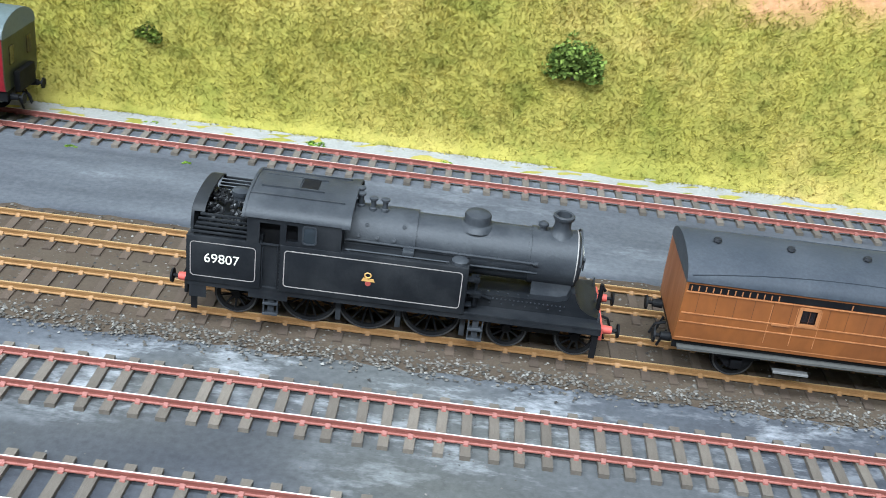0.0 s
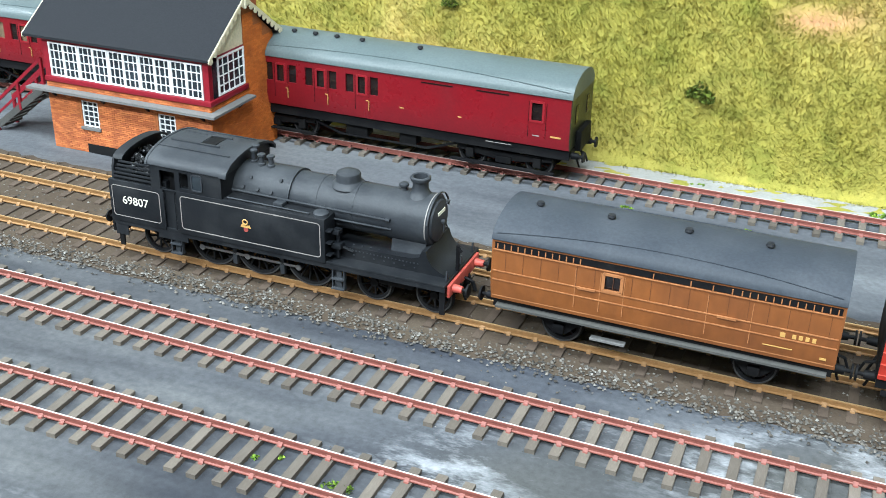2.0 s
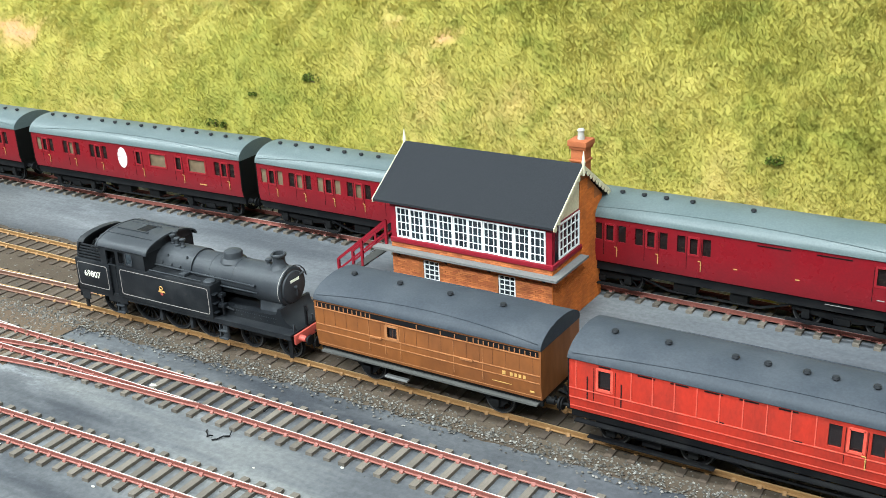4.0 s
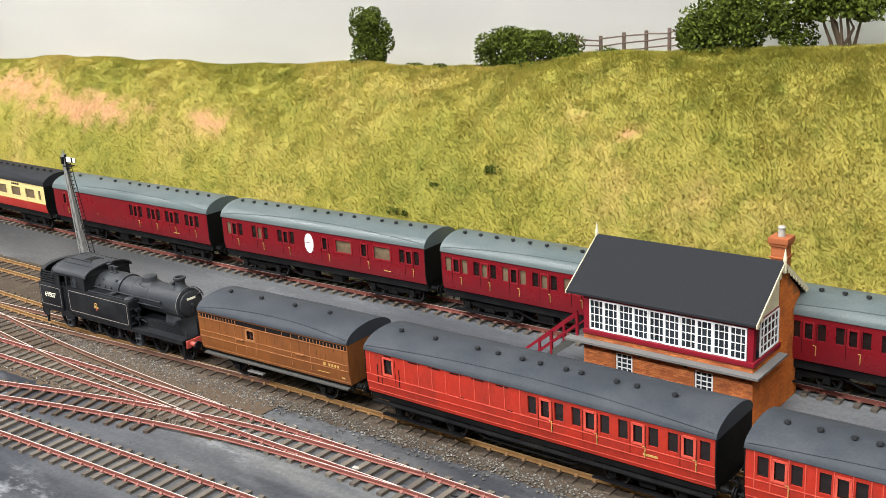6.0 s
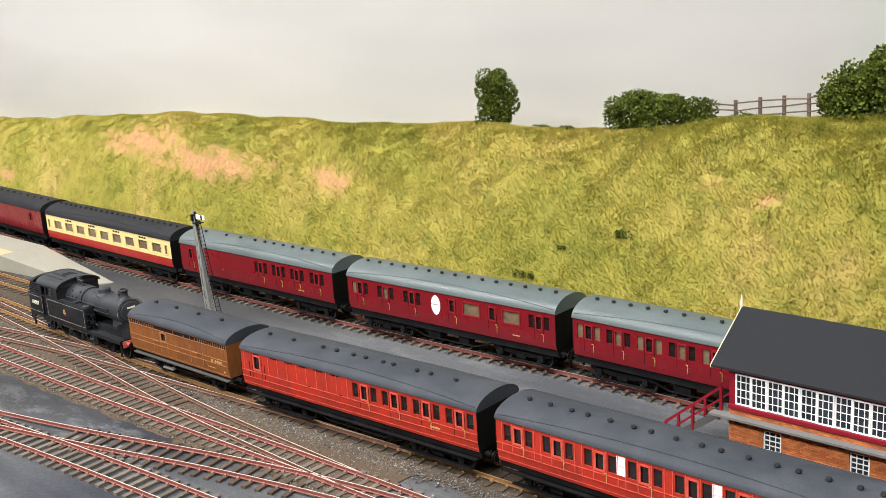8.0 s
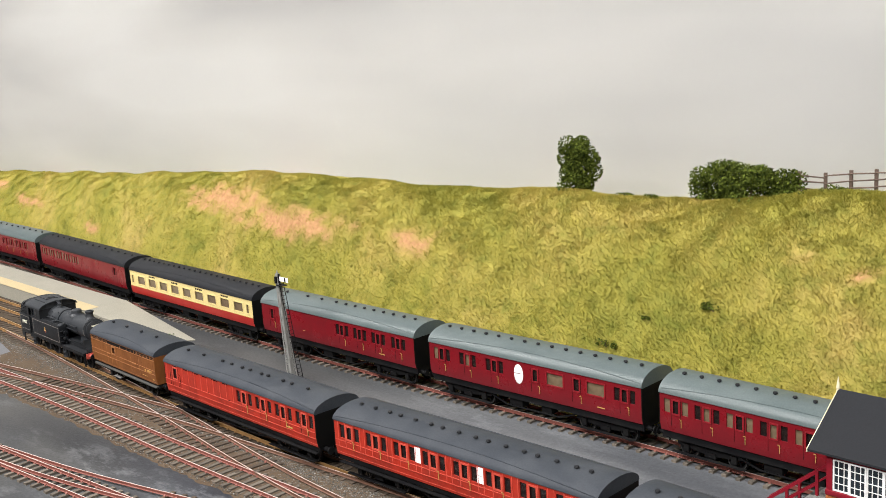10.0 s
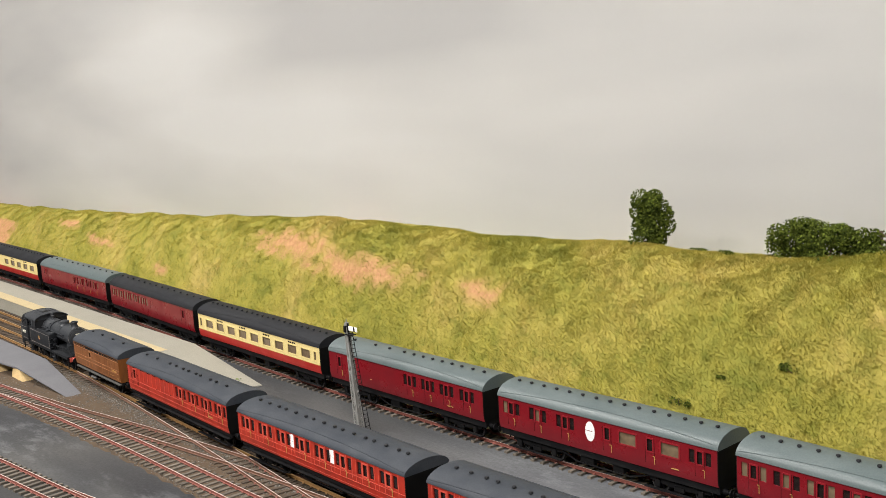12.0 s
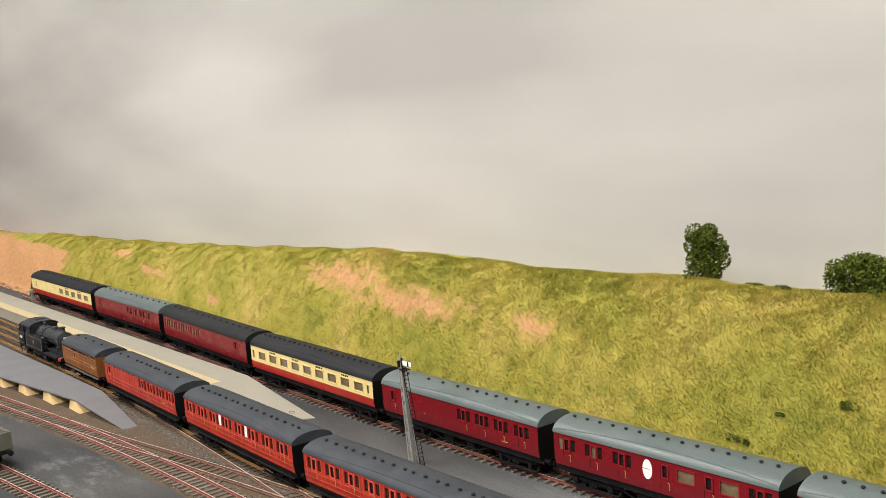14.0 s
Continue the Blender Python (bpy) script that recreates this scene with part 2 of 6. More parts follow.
def hill_material(name, blades):
    """Static grass: yellow-green with ochre and darker green drifts; the soil under it has bare pink-brown patches."""
    m = bpy.data.materials.new(name)
    m.use_nodes = True
    nt = m.node_tree
    b = nt.nodes["Principled BSDF"]
    drift = noise_tex(nt, coords(nt, (1, 1, 1)), 9, 5.0, 0.6)
    small = noise_tex(nt, coords(nt), 120, 5.0, 0.7)
    col = ramp(nt, drift, [(0.28, (0.200, 0.198, 0.034)), (0.43, (0.270, 0.246, 0.044)), (0.56, (0.330, 0.282, 0.062)), (0.70, (0.400, 0.304, 0.094))])
    tone = ramp(nt, small, [(0.30, (0.78, 0.82, 0.74)), (0.48, (1, 1, 1)), (0.70, (1.18, 1.15, 1.12))])
    col = mix(nt, 1.0, col, tone, "MULTIPLY")
    tuft = noise_tex(nt, coords(nt, (1, 1, 1.4)), 62, 3.0, 0.55)
    col = mix(nt, 1.0, col, ramp(nt, tuft, [(0.34, (0.76, 0.82, 0.72)), (0.46, (0.98, 0.98, 0.98)), (0.64, (1.07, 1.06, 1.06))]), "MULTIPLY")
    if blades:
        g = nt.nodes.new("ShaderNodeNewGeometry")
        one = ramp(nt, g.outputs["Random Per Island"], [(0, (0.78, 0.82, 0.66)), (0.6, (1.06, 1.06, 0.95)), (0.92, (1.30, 1.26, 1.2)), (1, (1.60, 1.5, 1.55))])
        col = mix(nt, 1.0, col, one, "MULTIPLY")
    else:
        soil = noise_tex(nt, coords(nt), 220, 4.0)
        earth = ramp(nt, soil, [(0.3, (0.34, 0.175, 0.080)), (0.7, (0.50, 0.275, 0.135))])
        at = nt.nodes.new("ShaderNodeAttribute")
        at.attribute_name = "bare"
        col = mix(nt, at.outputs["Fac"], mix(nt, 0.06, col, (0.18, 0.15, 0.035)), earth)
    nt.links.new(col, b.inputs["Base Color"])
    b.inputs["Roughness"].default_value = 0.8
    b.inputs["Specular IOR Level"].default_value = 0.2
    if not blades:
        bp = nt.nodes.new("ShaderNodeBump")
        bp.inputs["Strength"].default_value, bp.inputs["Distance"].default_value = 0.6, 0.0012
        nt.links.new(noise_tex(nt, coords(nt), 500, 4.0), bp.inputs["Height"])
        nt.links.new(bp.outputs[0], b.inputs["Normal"])
    return m


def leaf_material(name, dark, light):
    m = bpy.data.materials.new(name)
    m.use_nodes = True
    nt = m.node_tree
    b = nt.nodes["Principled BSDF"]
    g = nt.nodes.new("ShaderNodeNewGeometry")
    nt.links.new(ramp(nt, g.outputs["Random Per Island"], [(0, dark), (0.7, light), (1, tuple(c * 1.7 for c in light))]), b.inputs["Base Color"])
    b.inputs["Roughness"].default_value = 0.8
    b.inputs["Specular IOR Level"].default_value = 0.12
    return m


def stone_material():
    m = bpy.data.materials.new("ballast_stones")
    m.use_nodes = True
    nt = m.node_tree
    g = nt.nodes.new("ShaderNodeNewGeometry")
    col = ramp(nt, g.outputs["Random Per Island"], [(0, (0.030, 0.027, 0.023)), (0.5, (0.085, 0.076, 0.064)), (0.9, (0.14, 0.127, 0.11)), (1, (0.24, 0.23, 0.21))])
    nt.links.new(col, nt.nodes["Principled BSDF"].inputs["Base Color"])
    nt.nodes["Principled BSDF"].inputs["Roughness"].default_value = 0.9
    return m


def sky_sheet_material():
    """Pale grey painted sky with broad soft cloud washes."""
    m = bpy.data.materials.new("painted_sky")
    m.use_nodes = True
    nt = m.node_tree
    b = nt.nodes["Principled BSDF"]
    cloud = noise_tex(nt, coords(nt, (0.5, 1, 2.2)), 2.6, 3.0, 0.42)
    col = ramp(nt, cloud, [(0.39, (0.63, 0.62, 0.61)), (0.47, (0.70, 0.69, 0.672)), (0.54, (0.755, 0.742, 0.72)), (0.62, (0.81, 0.80, 0.78))])
    # faint misty trees painted behind the large bush
    sep = nt.nodes.new("ShaderNodeSeparateXYZ")
    nt.links.new(coords(nt), sep.inputs[0])
    shift = nt.nodes.new("ShaderNodeMath")
    shift.operation = "ADD"
    nt.links.new(sep.outputs["X"], shift.inputs[0])
    shift.inputs[1].default_value = 0.62
    mist = ramp(nt, shift.outputs[0], [(0.13, (0, 0, 0)), (0.16, (0.55,) * 3)])
    col = mix(nt, mist, col, (0.60, 0.63, 0.57))
    nt.links.new(col, b.inputs["Base Color"])
    b.inputs["Roughness"].default_value = 0.7
    return m


M_GROUND = ground_material()
M_HILL = hill_material("hill_turf", False)
M_GRASS = hill_material("static_grass", True)
M_STONE = stone_material()
M_LOWLEAF = leaf_material("low_bush_leaf", (0.045, 0.072, 0.012), (0.12, 0.16, 0.030))
M_LEAF = leaf_material("bush_leaves", (0.026, 0.040, 0.005), (0.082, 0.104, 0.014))
M_WEED = leaf_material("weed_leaves", (0.06, 0.12, 0.015), (0.16, 0.24, 0.03))
M_SKY = sky_sheet_material()
M_BALLAST = material("ballast_bed", (0.062, 0.047, 0.034), 0.95, dirt=(0.105, 0.086, 0.063), spec=0.1, patch=60, grain=1100, bump=0.8, bump_scale=700)
M_BALLAST_YARD = material("brown_yard_ballast", (0.088, 0.062, 0.042), 0.95, dirt=(0.13, 0.10, 0.07), spec=0.1, patch=60, grain=1100, bump=0.8, bump_scale=700)
M_GRAVEL = material("pale_gravel", (0.30, 0.295, 0.275), 0.95, dirt=(0.16, 0.155, 0.14), patch=90, grain=900, bump=0.7, bump_scale=600)


# ---------------------------------------------------------------- mesh helpers
def box(bm, x0, x1, y0, y1, z0, z1):
    v = [bm.verts.new((x, y, z)) for z in (z0, z1) for x, y in ((x0, y0), (x1, y0), (x1, y1), (x0, y1))]
    for f in ((3, 2, 1, 0), (4, 5, 6, 7), (0, 1, 5, 4), (1, 2, 6, 5), (2, 3, 7, 6), (3, 0, 4, 7)):
        bm.faces.new([v[i] for i in f])
    return bm


def soft_box(bm, x0, x1, y0, y1, z0, z1, r=0.05):
    """A box with chamfered edges."""
    b2 = bmesh.new()
    box(b2, x0, x1, y0, y1, z0, z1)
    bmesh.ops.bevel(b2, geom=b2.edges[:], offset=r, segments=2, affect="EDGES", profile=0.6)
    return merge(bm, b2)


def merge(bm, other):
    me = bpy.data.meshes.new("tmp")
    other.to_mesh(me)
    other.free()
    bm.from_mesh(me)
    bpy.data.meshes.remove(me)
    return bm


def prism(bm, prof, a, b, axis="x"):
    """Extrude a closed profile of (u, v): (y, z) along x, (x, z) along y, or (x, y) along z."""
    put = {"x": lambda u, v, w: (w, u, v), "y": lambda u, v, w: (u, w, v), "z": lambda u, v, w: (u, v, w)}[axis]
    r0 = [bm.verts.new(put(u, v, a)) for u, v in prof]
    r1 = [bm.verts.new(put(u, v, b)) for u, v in prof]
    n = len(prof)
    bm.faces.new(r0[::-1])
    bm.faces.new(r1)
    for i in range(n):
        bm.faces.new((r0[i], r0[(i + 1) % n], r1[(i + 1) % n], r1[i]))
    return bm


def cyl(bm, p, q, r, r2=None, n=16):
    """A cylinder or cone from p to q."""
    p, q = Vector(p), Vector(q)
    r2 = r if r2 is None else r2
    turn = (q - p).to_track_quat("Z", "Y")
    rings = []
    for c, rr in ((p, r), (q, r2)):
        rings.append([bm.verts.new(c + turn @ Vector((rr * math.cos(k * math.tau / n), rr * math.sin(k * math.tau / n), 0))) for k in range(n)])
    bm.faces.new(rings[0][::-1])
    bm.faces.new(rings[1])
    for k in range(n):
        bm.faces.new((rings[0][k], rings[0][(k + 1) % n], rings[1][(k + 1) % n], rings[1][k]))
    return bm


def tube(bm, pts, r, n=5):
    """A thin bent rod through points that run mainly along x."""
    rings = [[bm.verts.new((x, y + r * math.cos(k * math.tau / n), z + r * math.sin(k * math.tau / n))) for k in range(n)] for x, y, z in pts]
    for a, b in zip(rings, rings[1:]):
        for k in range(n):
            bm.faces.new((a[k], a[(k + 1) % n], b[(k + 1) % n], b[k]))
    bm.faces.new(rings[0][::-1])
    bm.faces.new(rings[-1])
    return bm


def lathe(bm, prof, cx, cy, n=24):
    """Turn a profile of (radius, z) about an upright axis."""
    rings = [[bm.verts.new((cx + r * math.cos(k * math.tau / n), cy + r * math.sin(k * math.tau / n), z)) for k in range(n)] for r, z in prof]
    for a, b in zip(rings, rings[1:]):
        for k in range(n):
            bm.faces.new((a[k], a[(k + 1) % n], b[(k + 1) % n], b[k]))
    bm.faces.new(rings[0][::-1])
    bm.faces.new(rings[-1])
    return bm


def panel(bm, x0, x1, z0, z1, y0, y1, holes=()):
    """One sheet from y0 to y1 with rectangular openings (xa, xb, za, zb) through it."""
    xs = sorted({x0, x1, *(v for h in holes for v in h[:2])})
    zs = sorted({z0, z1, *(v for h in holes for v in h[2:])})
    solid = lambda i, k: 0 <= i < len(xs) - 1 and 0 <= k < len(zs) - 1 and not any(h[0] - 1e-6 < (xs[i] + xs[i + 1]) / 2 < h[1] and h[2] < (zs[k] + zs[k + 1]) / 2 < h[3] for h in holes)
    made = {}

    def vert(i, k, y):
        if (i, k, y) not in made:
            made[i, k, y] = bm.verts.new((xs[i], y, zs[k]))
        return made[i, k, y]

    for i in range(len(xs) - 1):
        for k in range(len(zs) - 1):
            if not solid(i, k):
                continue
            ring = [(i, k), (i + 1, k), (i + 1, k + 1), (i, k + 1)]
            bm.faces.new([vert(*c, y0) for c in ring])
            bm.faces.new([vert(*c, y1) for c in ring[::-1]])
            for n, (di, dk) in enumerate(((0, -1), (1, 0), (0, 1), (-1, 0))):
                if not solid(i + di, k + dk):
                    a, b = ring[n], ring[(n + 1) % 4]
                    bm.faces.new((vert(*a, y0), vert(*a, y1), vert(*b, y1), vert(*b, y0)))
    return bm


def finish(name, bm, mats, smooth=35):
    bmesh.ops.recalc_face_normals(bm, faces=bm.faces[:])
    me = bpy.data.meshes.new(name)
    bm.to_mesh(me)
    bm.free()
    me.transform(Matrix.Scale(CM, 4))
    for m in mats if isinstance(mats, (list, tuple)) else [mats]:
        me.materials.append(m)
    if smooth:
        me.polygons.foreach_set("use_smooth", [True] * len(me.polygons))
        me.set_sharp_from_angle(angle=radians(smooth))
    return me


def part(name, bm, mat, parent=None, label="", at=None, smooth=35):
    """One mesh object under a thing or a part; at: its place in the parent's space, in cm."""
    ob = new(name, finish(name, bm, mat, smooth))
    return hang(ob, parent, label, at)


def hang(ob, parent, label="", at=None):
    ob.parent = parent
    if at:
        ob.location = Vector(at) * CM
    return tagged(ob, label=label)


def again(name, mesh, parent, at, turn=0.0, label=""):
    """A further piece on the same mesh."""
    ob = hang(new(name, mesh), parent, label, at)
    ob.rotation_euler[2] = turn
    return ob


def thing(name, label, category, group="", kind="", at=(0, 0, 0), turn=0.0):
    ob = new(name)
    ob.empty_display_size = 0.01
    ob.location = Vector(at) * CM
    ob.rotation_euler[2] = radians(turn)
    return tagged(ob, label, category, group, kind)


def from_arrays(name, verts, faces, mat):
    me = bpy.data.meshes.new(name)
    me.from_pydata((np.asarray(verts) * CM).tolist(), [], np.asarray(faces).tolist())
    me.materials.append(mat)
    return new(name, me)


# ---------------------------------------------------------------- board, hillside, backdrop, room
rng = np.random.default_rng(4)


def structure(name, bm, mat, label, smooth=0):
    return tagged(part(name, bm, mat, smooth=smooth), label, kind="structure")


structure("ground", box(bmesh.new(), -330, 70, -60, 40, -2.2, -0.42), M_GROUND, "grey painted yard surface of the layout baseboard")

CREST_X = [-330, -260, -226, -175, -127, -110, -93, -77, -62, -52, -46, -38, 0, 80]
CREST_Z = [6.5, 7.2, 8.8, 10.35, 12.9, 13.65, 13.5, 13.95, 14.2, 15.5, 16.0, 16.2, 16.5, 16.5]
FOOT_X = [-330, -120, -60, -10, 80]
FOOT_Y = [18.4, 17.9, 18.2, 18.4, 17.6]
BARE = [(-121, 10.6, 8.5, 1.5), (-108, 9.4, 10, 1.5), (-89, 9.2, 3.6, 1.1), (-173, 7, 6, 0.7), (-187, 8.4, 4, 0.5),
        (17, 9.2, 9, 1.5), (-8.4, 7.4, 2.4, 0.7), (-17.5, 11.4, 4, 0.9), (-52, 12.1, 1.6, 0.3), (-48, 11.0, 1.3, 0.3), (-150, 5.2, 3, 0.6)]


def hill_height(x, y):
    foot, crest = np.interp(x, FOOT_X, FOOT_Y), np.interp(x, CREST_X, CREST_Z)
    u = np.clip((y - foot) / (26 - foot), 0, 1)
    z = -0.40 + (crest + 0.40) * (1 - (1 - u) ** 1.9)
    z = z - np.maximum(y - 26, 0) * 0.24
    lump = 0.35 * np.sin(x * 0.21 + y * 0.9) * np.sin(x * 0.083 + 1.7) + 0.22 * np.sin(x * 0.57 + y * 1.7) + 0.12 * np.sin(x * 1.31 - y * 2.3)
    return z + lump * np.clip(u * 2.5, 0, 1) * (1 - 0.55 * np.clip(u * 3 - 2, 0, 1))


def bareness(x, z):
    b = np.zeros_like(x)
    wob = 0.35 * np.sin(x * 0.9 + z * 2.1) + 0.3 * np.sin(x * 2.3 - z * 1.3) + 0.25 * np.sin(z * 4.7 + x * 0.4) + 0.2 * np.sin(x * 5.1 + z * 6.3)
    for cx, cz, rx, rz in BARE:
        b = np.maximum(b, 1.15 - np.sqrt(((x - cx) / rx) ** 2 + ((z - cz) / rz) ** 2) + wob * 0.55)
    b = np.maximum(b, np.clip((-207 - x) / 5 + 0.4 * wob, 0, 1) * (z < 7.2))
    return np.clip(b * 1.35, 0, 1)


def hillside():
    xs, ys = np.arange(-330, 71, 0.9), np.concatenate([np.arange(16.4, 27, 0.35), np.arange(27, 40.1, 1.3)])
    gx, gy = np.meshgrid(xs, ys)
    gz = hill_height(gx, gy) + rng.normal(0, 0.035, gx.shape)
    n, w = len(xs), len(ys)
    idx = np.arange(n * w).reshape(w, n)
    faces = np.stack([idx[:-1, :-1], idx[:-1, 1:], idx[1:, 1:], idx[1:, :-1]], -1).reshape(-1, 4)
    ob = from_arrays("hillside", np.stack([gx, gy, gz], -1).reshape(-1, 3), faces, M_HILL)
    ob.data.polygons.foreach_set("use_smooth", [True] * len(ob.data.polygons))
    ob.data.attributes.new("bare", "FLOAT", "POINT").data.foreach_set("value", bareness(gx, gz).reshape(-1))
    tagged(ob, "steep cutting slope of turf with bare earth patches", kind="structure")


hillside()


def grass(count=1250000):
    x = np.where(rng.random(count) < 0.5, rng.uniform(-232, 40, count), rng.triangular(-150, 5, 36, count))
    foot = np.interp(x, FOOT_X, FOOT_Y)
    y = foot - 0.5 + rng.power(1.0, count) * (28.5 - foot)
    z = hill_height(x, y)
    clump = np.sin(x * 1.7 + np.sin(y * 2.2)) * np.sin(y * 2.9 + x * 0.6) + 0.3 * np.sin(x * 0.33 + 2)
    keep = (bareness(x, z) < rng.uniform(0.1, 1.1, count)) & (rng.uniform(-4.6, 0.8, count) < clump + 0.6)
    keep &= y > foot + rng.normal(0.15, 0.3, count)
    x, y, z, clump = x[keep], y[keep], z[keep], clump[keep]
    n = len(x)
    size = rng.uniform(0.10, 0.30, n) * (1 + 0.12 * np.clip(clump, -0.8, 1.2)) * np.interp(x, [-130, -60, -20], [0.55, 0.85, 1.25])
    lean = rng.normal(0, 0.75, (n, 2)) + np.array([0.0, -0.35])
    tip = np.stack([x + lean[:, 0] * size, y + lean[:, 1] * size, z + size * 0.8], -1)
    ang = rng.uniform(0, math.pi, n)
    half = (0.016 + 0.016 * rng.random(n)) * np.interp(x, [-120, -60, -20], [1.4, 1.15, 1.1])
    side = np.stack([np.cos(ang) * half, np.sin(ang) * half, np.zeros(n)], -1)
    base = np.stack([x, y, z - 0.05], -1)
    verts = np.stack([base - side, base + side, tip], 1).reshape(-1, 3)
    ob = from_arrays("grass", verts, np.arange(3 * n).reshape(-1, 3), M_GRASS)
    tagged(ob, "yellow-green static grass fibres on the cutting slope", "grass", kind="stuff")


grass()


def backdrop():
    """A bent sheet of card behind the hill, with slow waves in it."""
    bm = bmesh.new()
    xs, zs = np.linspace(-330, 70, 81), np.linspace(-1, 63, 13)
    rows = []
    for z in zs:
        rows.append([bm.verts.new((x, 33.0 + 0.7 * math.sin(x * 0.045) * math.sin(z * 0.06) + 0.4 * math.sin(x * 0.11 + 1) * (z / 53), z * (1 + 0.004 * math.sin(x * 0.05)))) for x in xs])
    for a, b in zip(rows, rows[1:]):
        for i in range(len(xs) - 1):
            bm.faces.new((a[i], a[i + 1], b[i + 1], b[i]))
    back = bmesh.ops.solidify(bm, geom=bm.faces[:], thickness=0.3)
    structure("backdrop", bm, M_SKY, "pale grey painted sky sheet", smooth=60)


backdrop()


def room():
    for name, lab, b in (("wall_north", "plain pale room wall", (-420, 260, 110, 118, -92, 170)), ("wall_south", "plain pale room wall", (-420, 260, -328, -320, -92, 170)),
                         ("wall_west", "plain pale room wall", (-428, -420, -320, 110, -92, 170)), ("wall_east", "plain pale room wall", (260, 268, -320, 110, -92, 170)),
                         ("floor", "plain room floor", (-428, 268, -328, 118, -100, -92)), ("ceiling", "plain white room ceiling", (-428, 268, -328, 118, 170, 178))):
        structure(name, box(bmesh.new(), *b), M_WALL, lab)


room()


# ---------------------------------------------------------------- tracks
def curve_through(ctrl, step=0.5):
    """A smooth line through points in order of falling x: arrays x, y."""
    c = np.array(sorted(ctrl), float)
    x = np.arange(c[0, 0], c[-1, 0] + 1e-6, step)
    m = np.gradient(c[:, 1], c[:, 0])
    i = np.clip(np.searchsorted(c[:, 0], x) - 1, 0, len(c) - 2)
    h = c[i + 1, 0] - c[i, 0]
    t = (x - c[i, 0]) / h
    y = (2 * t**3 - 3 * t**2 + 1) * c[i, 1] + (t**3 - 2 * t**2 + t) * h * m[i] + (-2 * t**3 + 3 * t**2) * c[i + 1, 1] + (t**3 - t**2) * h * m[i + 1]
    return x, y


TRACKS = {
    "main": [(50, 0.84), (0, 0.84), (-28, 0.82), (-40, 0.78), (-50, 0.64), (-58, 0.4), (-66, 0.05), (-76, -0.32), (-86, -0.4), (-97, -0.22), (-107, 0.0), (-118, 0.3), (-130, 0.62), (-144, 0.92), (-163, 1.0), (-235, 1.0)],
    "second": [(50, 4.65), (-70, 4.65), (-130, 4.4), (-235, 4.2)],
    "rear": [(60, 14.95), (0, 15.1), (-28, 15.2), (-45, 15.25), (-58, 15.15), (-68, 14.75), (-78, 14.4), (-100, 14.05), (-113, 14.05), (-126, 14.4), (-139, 14.95), (-152, 15.4), (-175, 15.6), (-214, 15.7)],
    "siding_a": [(50, -4.75), (0, -4.75), (-40, -4.75), (-60, -5.0), (-83, -5.95), (-103, -6.4), (-122, -7.6), (-142, -9.9), (-175, -14.5)],
    "siding_b": [(50, -9.97), (0, -9.97), (-30, -9.97), (-50, -10.8), (-72, -12.3), (-98, -15.2), (-116, -17.2), (-150, -21.5)],
    "cross_out": [(-58, -4.97), (-75, -4.1), (-90, -2.5), (-105, -1.1), (-118, -0.1), (-128, 0.5)],
    "cross_in": [(-59, 0.36), (-66, -0.1), (-75, -0.8), (-90, -2.2), (-105, -4.4), (-118, -6.7), (-127, -8.0)],
    "cross_yard": [(-44, -4.75), (-56, -5.8), (-66, -7.9), (-76, -10.7), (-86, -13.1), (-95, -14.7)],
}
LINES = {k: curve_through(v) for k, v in TRACKS.items()}


def heading(line, x):
    xs, ys = LINES[line]
    return np.interp(x, xs, ys), math.atan((np.interp(x + 0.4, xs, ys) - np.interp(x - 0.4, xs, ys)) / 0.8)


RAIL = [(-0.065, -0.25), (0.065, -0.25), (0.065, -0.215), (0.02, -0.19), (0.02, -0.09), (0.038, -0.075), (0.038, -0.012), (0.028, 0.0), (-0.028, 0.0), (-0.038, -0.012), (-0.038, -0.075), (-0.02, -0.09), (-0.02, -0.19), (-0.065, -0.215)]


def rail(bm, line, side):
    xs, ys = LINES[line]
    step = 1 if len(xs) < 200 else 3
    xs, ys = xs[::step], ys[::step]
    dx, dy = np.gradient(xs), np.gradient(ys)
    k = np.hypot(dx, dy)
    nx, ny = -dy / k, dx / k
    rings = []
    for x, y, a, b in zip(xs, ys, nx, ny):
        rings.append([bm.verts.new((x + a * (side + u), y + b * (side + u), v)) for u, v in RAIL])
    n = len(RAIL)
    for r, s in zip(rings, rings[1:]):
        for i in range(n):
            f = bm.faces.new((r[i], r[(i + 1) % n], s[(i + 1) % n], s[i]))
            f.material_index = 1 if i == 7 else 0
    bm.faces.new(rings[0])
    bm.faces.new(rings[-1][::-1])
    return bm


def sleeper_mesh(name, wood, iron, length):
    bm = bmesh.new()
    box(bm, -0.16, 0.16, -length / 2, length / 2, -0.43, -0.255)
    bm.faces.ensure_lookup_table()
    for y in (-0.825, 0.825):
        n = len(bm.faces)
        for s in (-1, 1):
            prism(bm, [(y + s * 0.03, -0.256), (y + s * 0.16, -0.256), (y + s * 0.14, -0.21), (y + s * 0.03, -0.13)][::s], -0.075, 0.075)
        bm.faces.ensure_lookup_table()
        for f in bm.faces[n:]:
            f.material_index = 1
    return finish(name, bm, [wood, iron], 0)


SL_RED = sleeper_mesh("sleeper", M_SLEEPER, M_RAIL_RED, 2.95)
SL_MAIN = sleeper_mesh("sleeper", M_SLEEPER_DARK, M_RAIL_OCHRE, 3.1)
SL_BROWN = sleeper_mesh("sleeper", M_SLEEPER_DARK, M_RAIL_RED, 3.1)


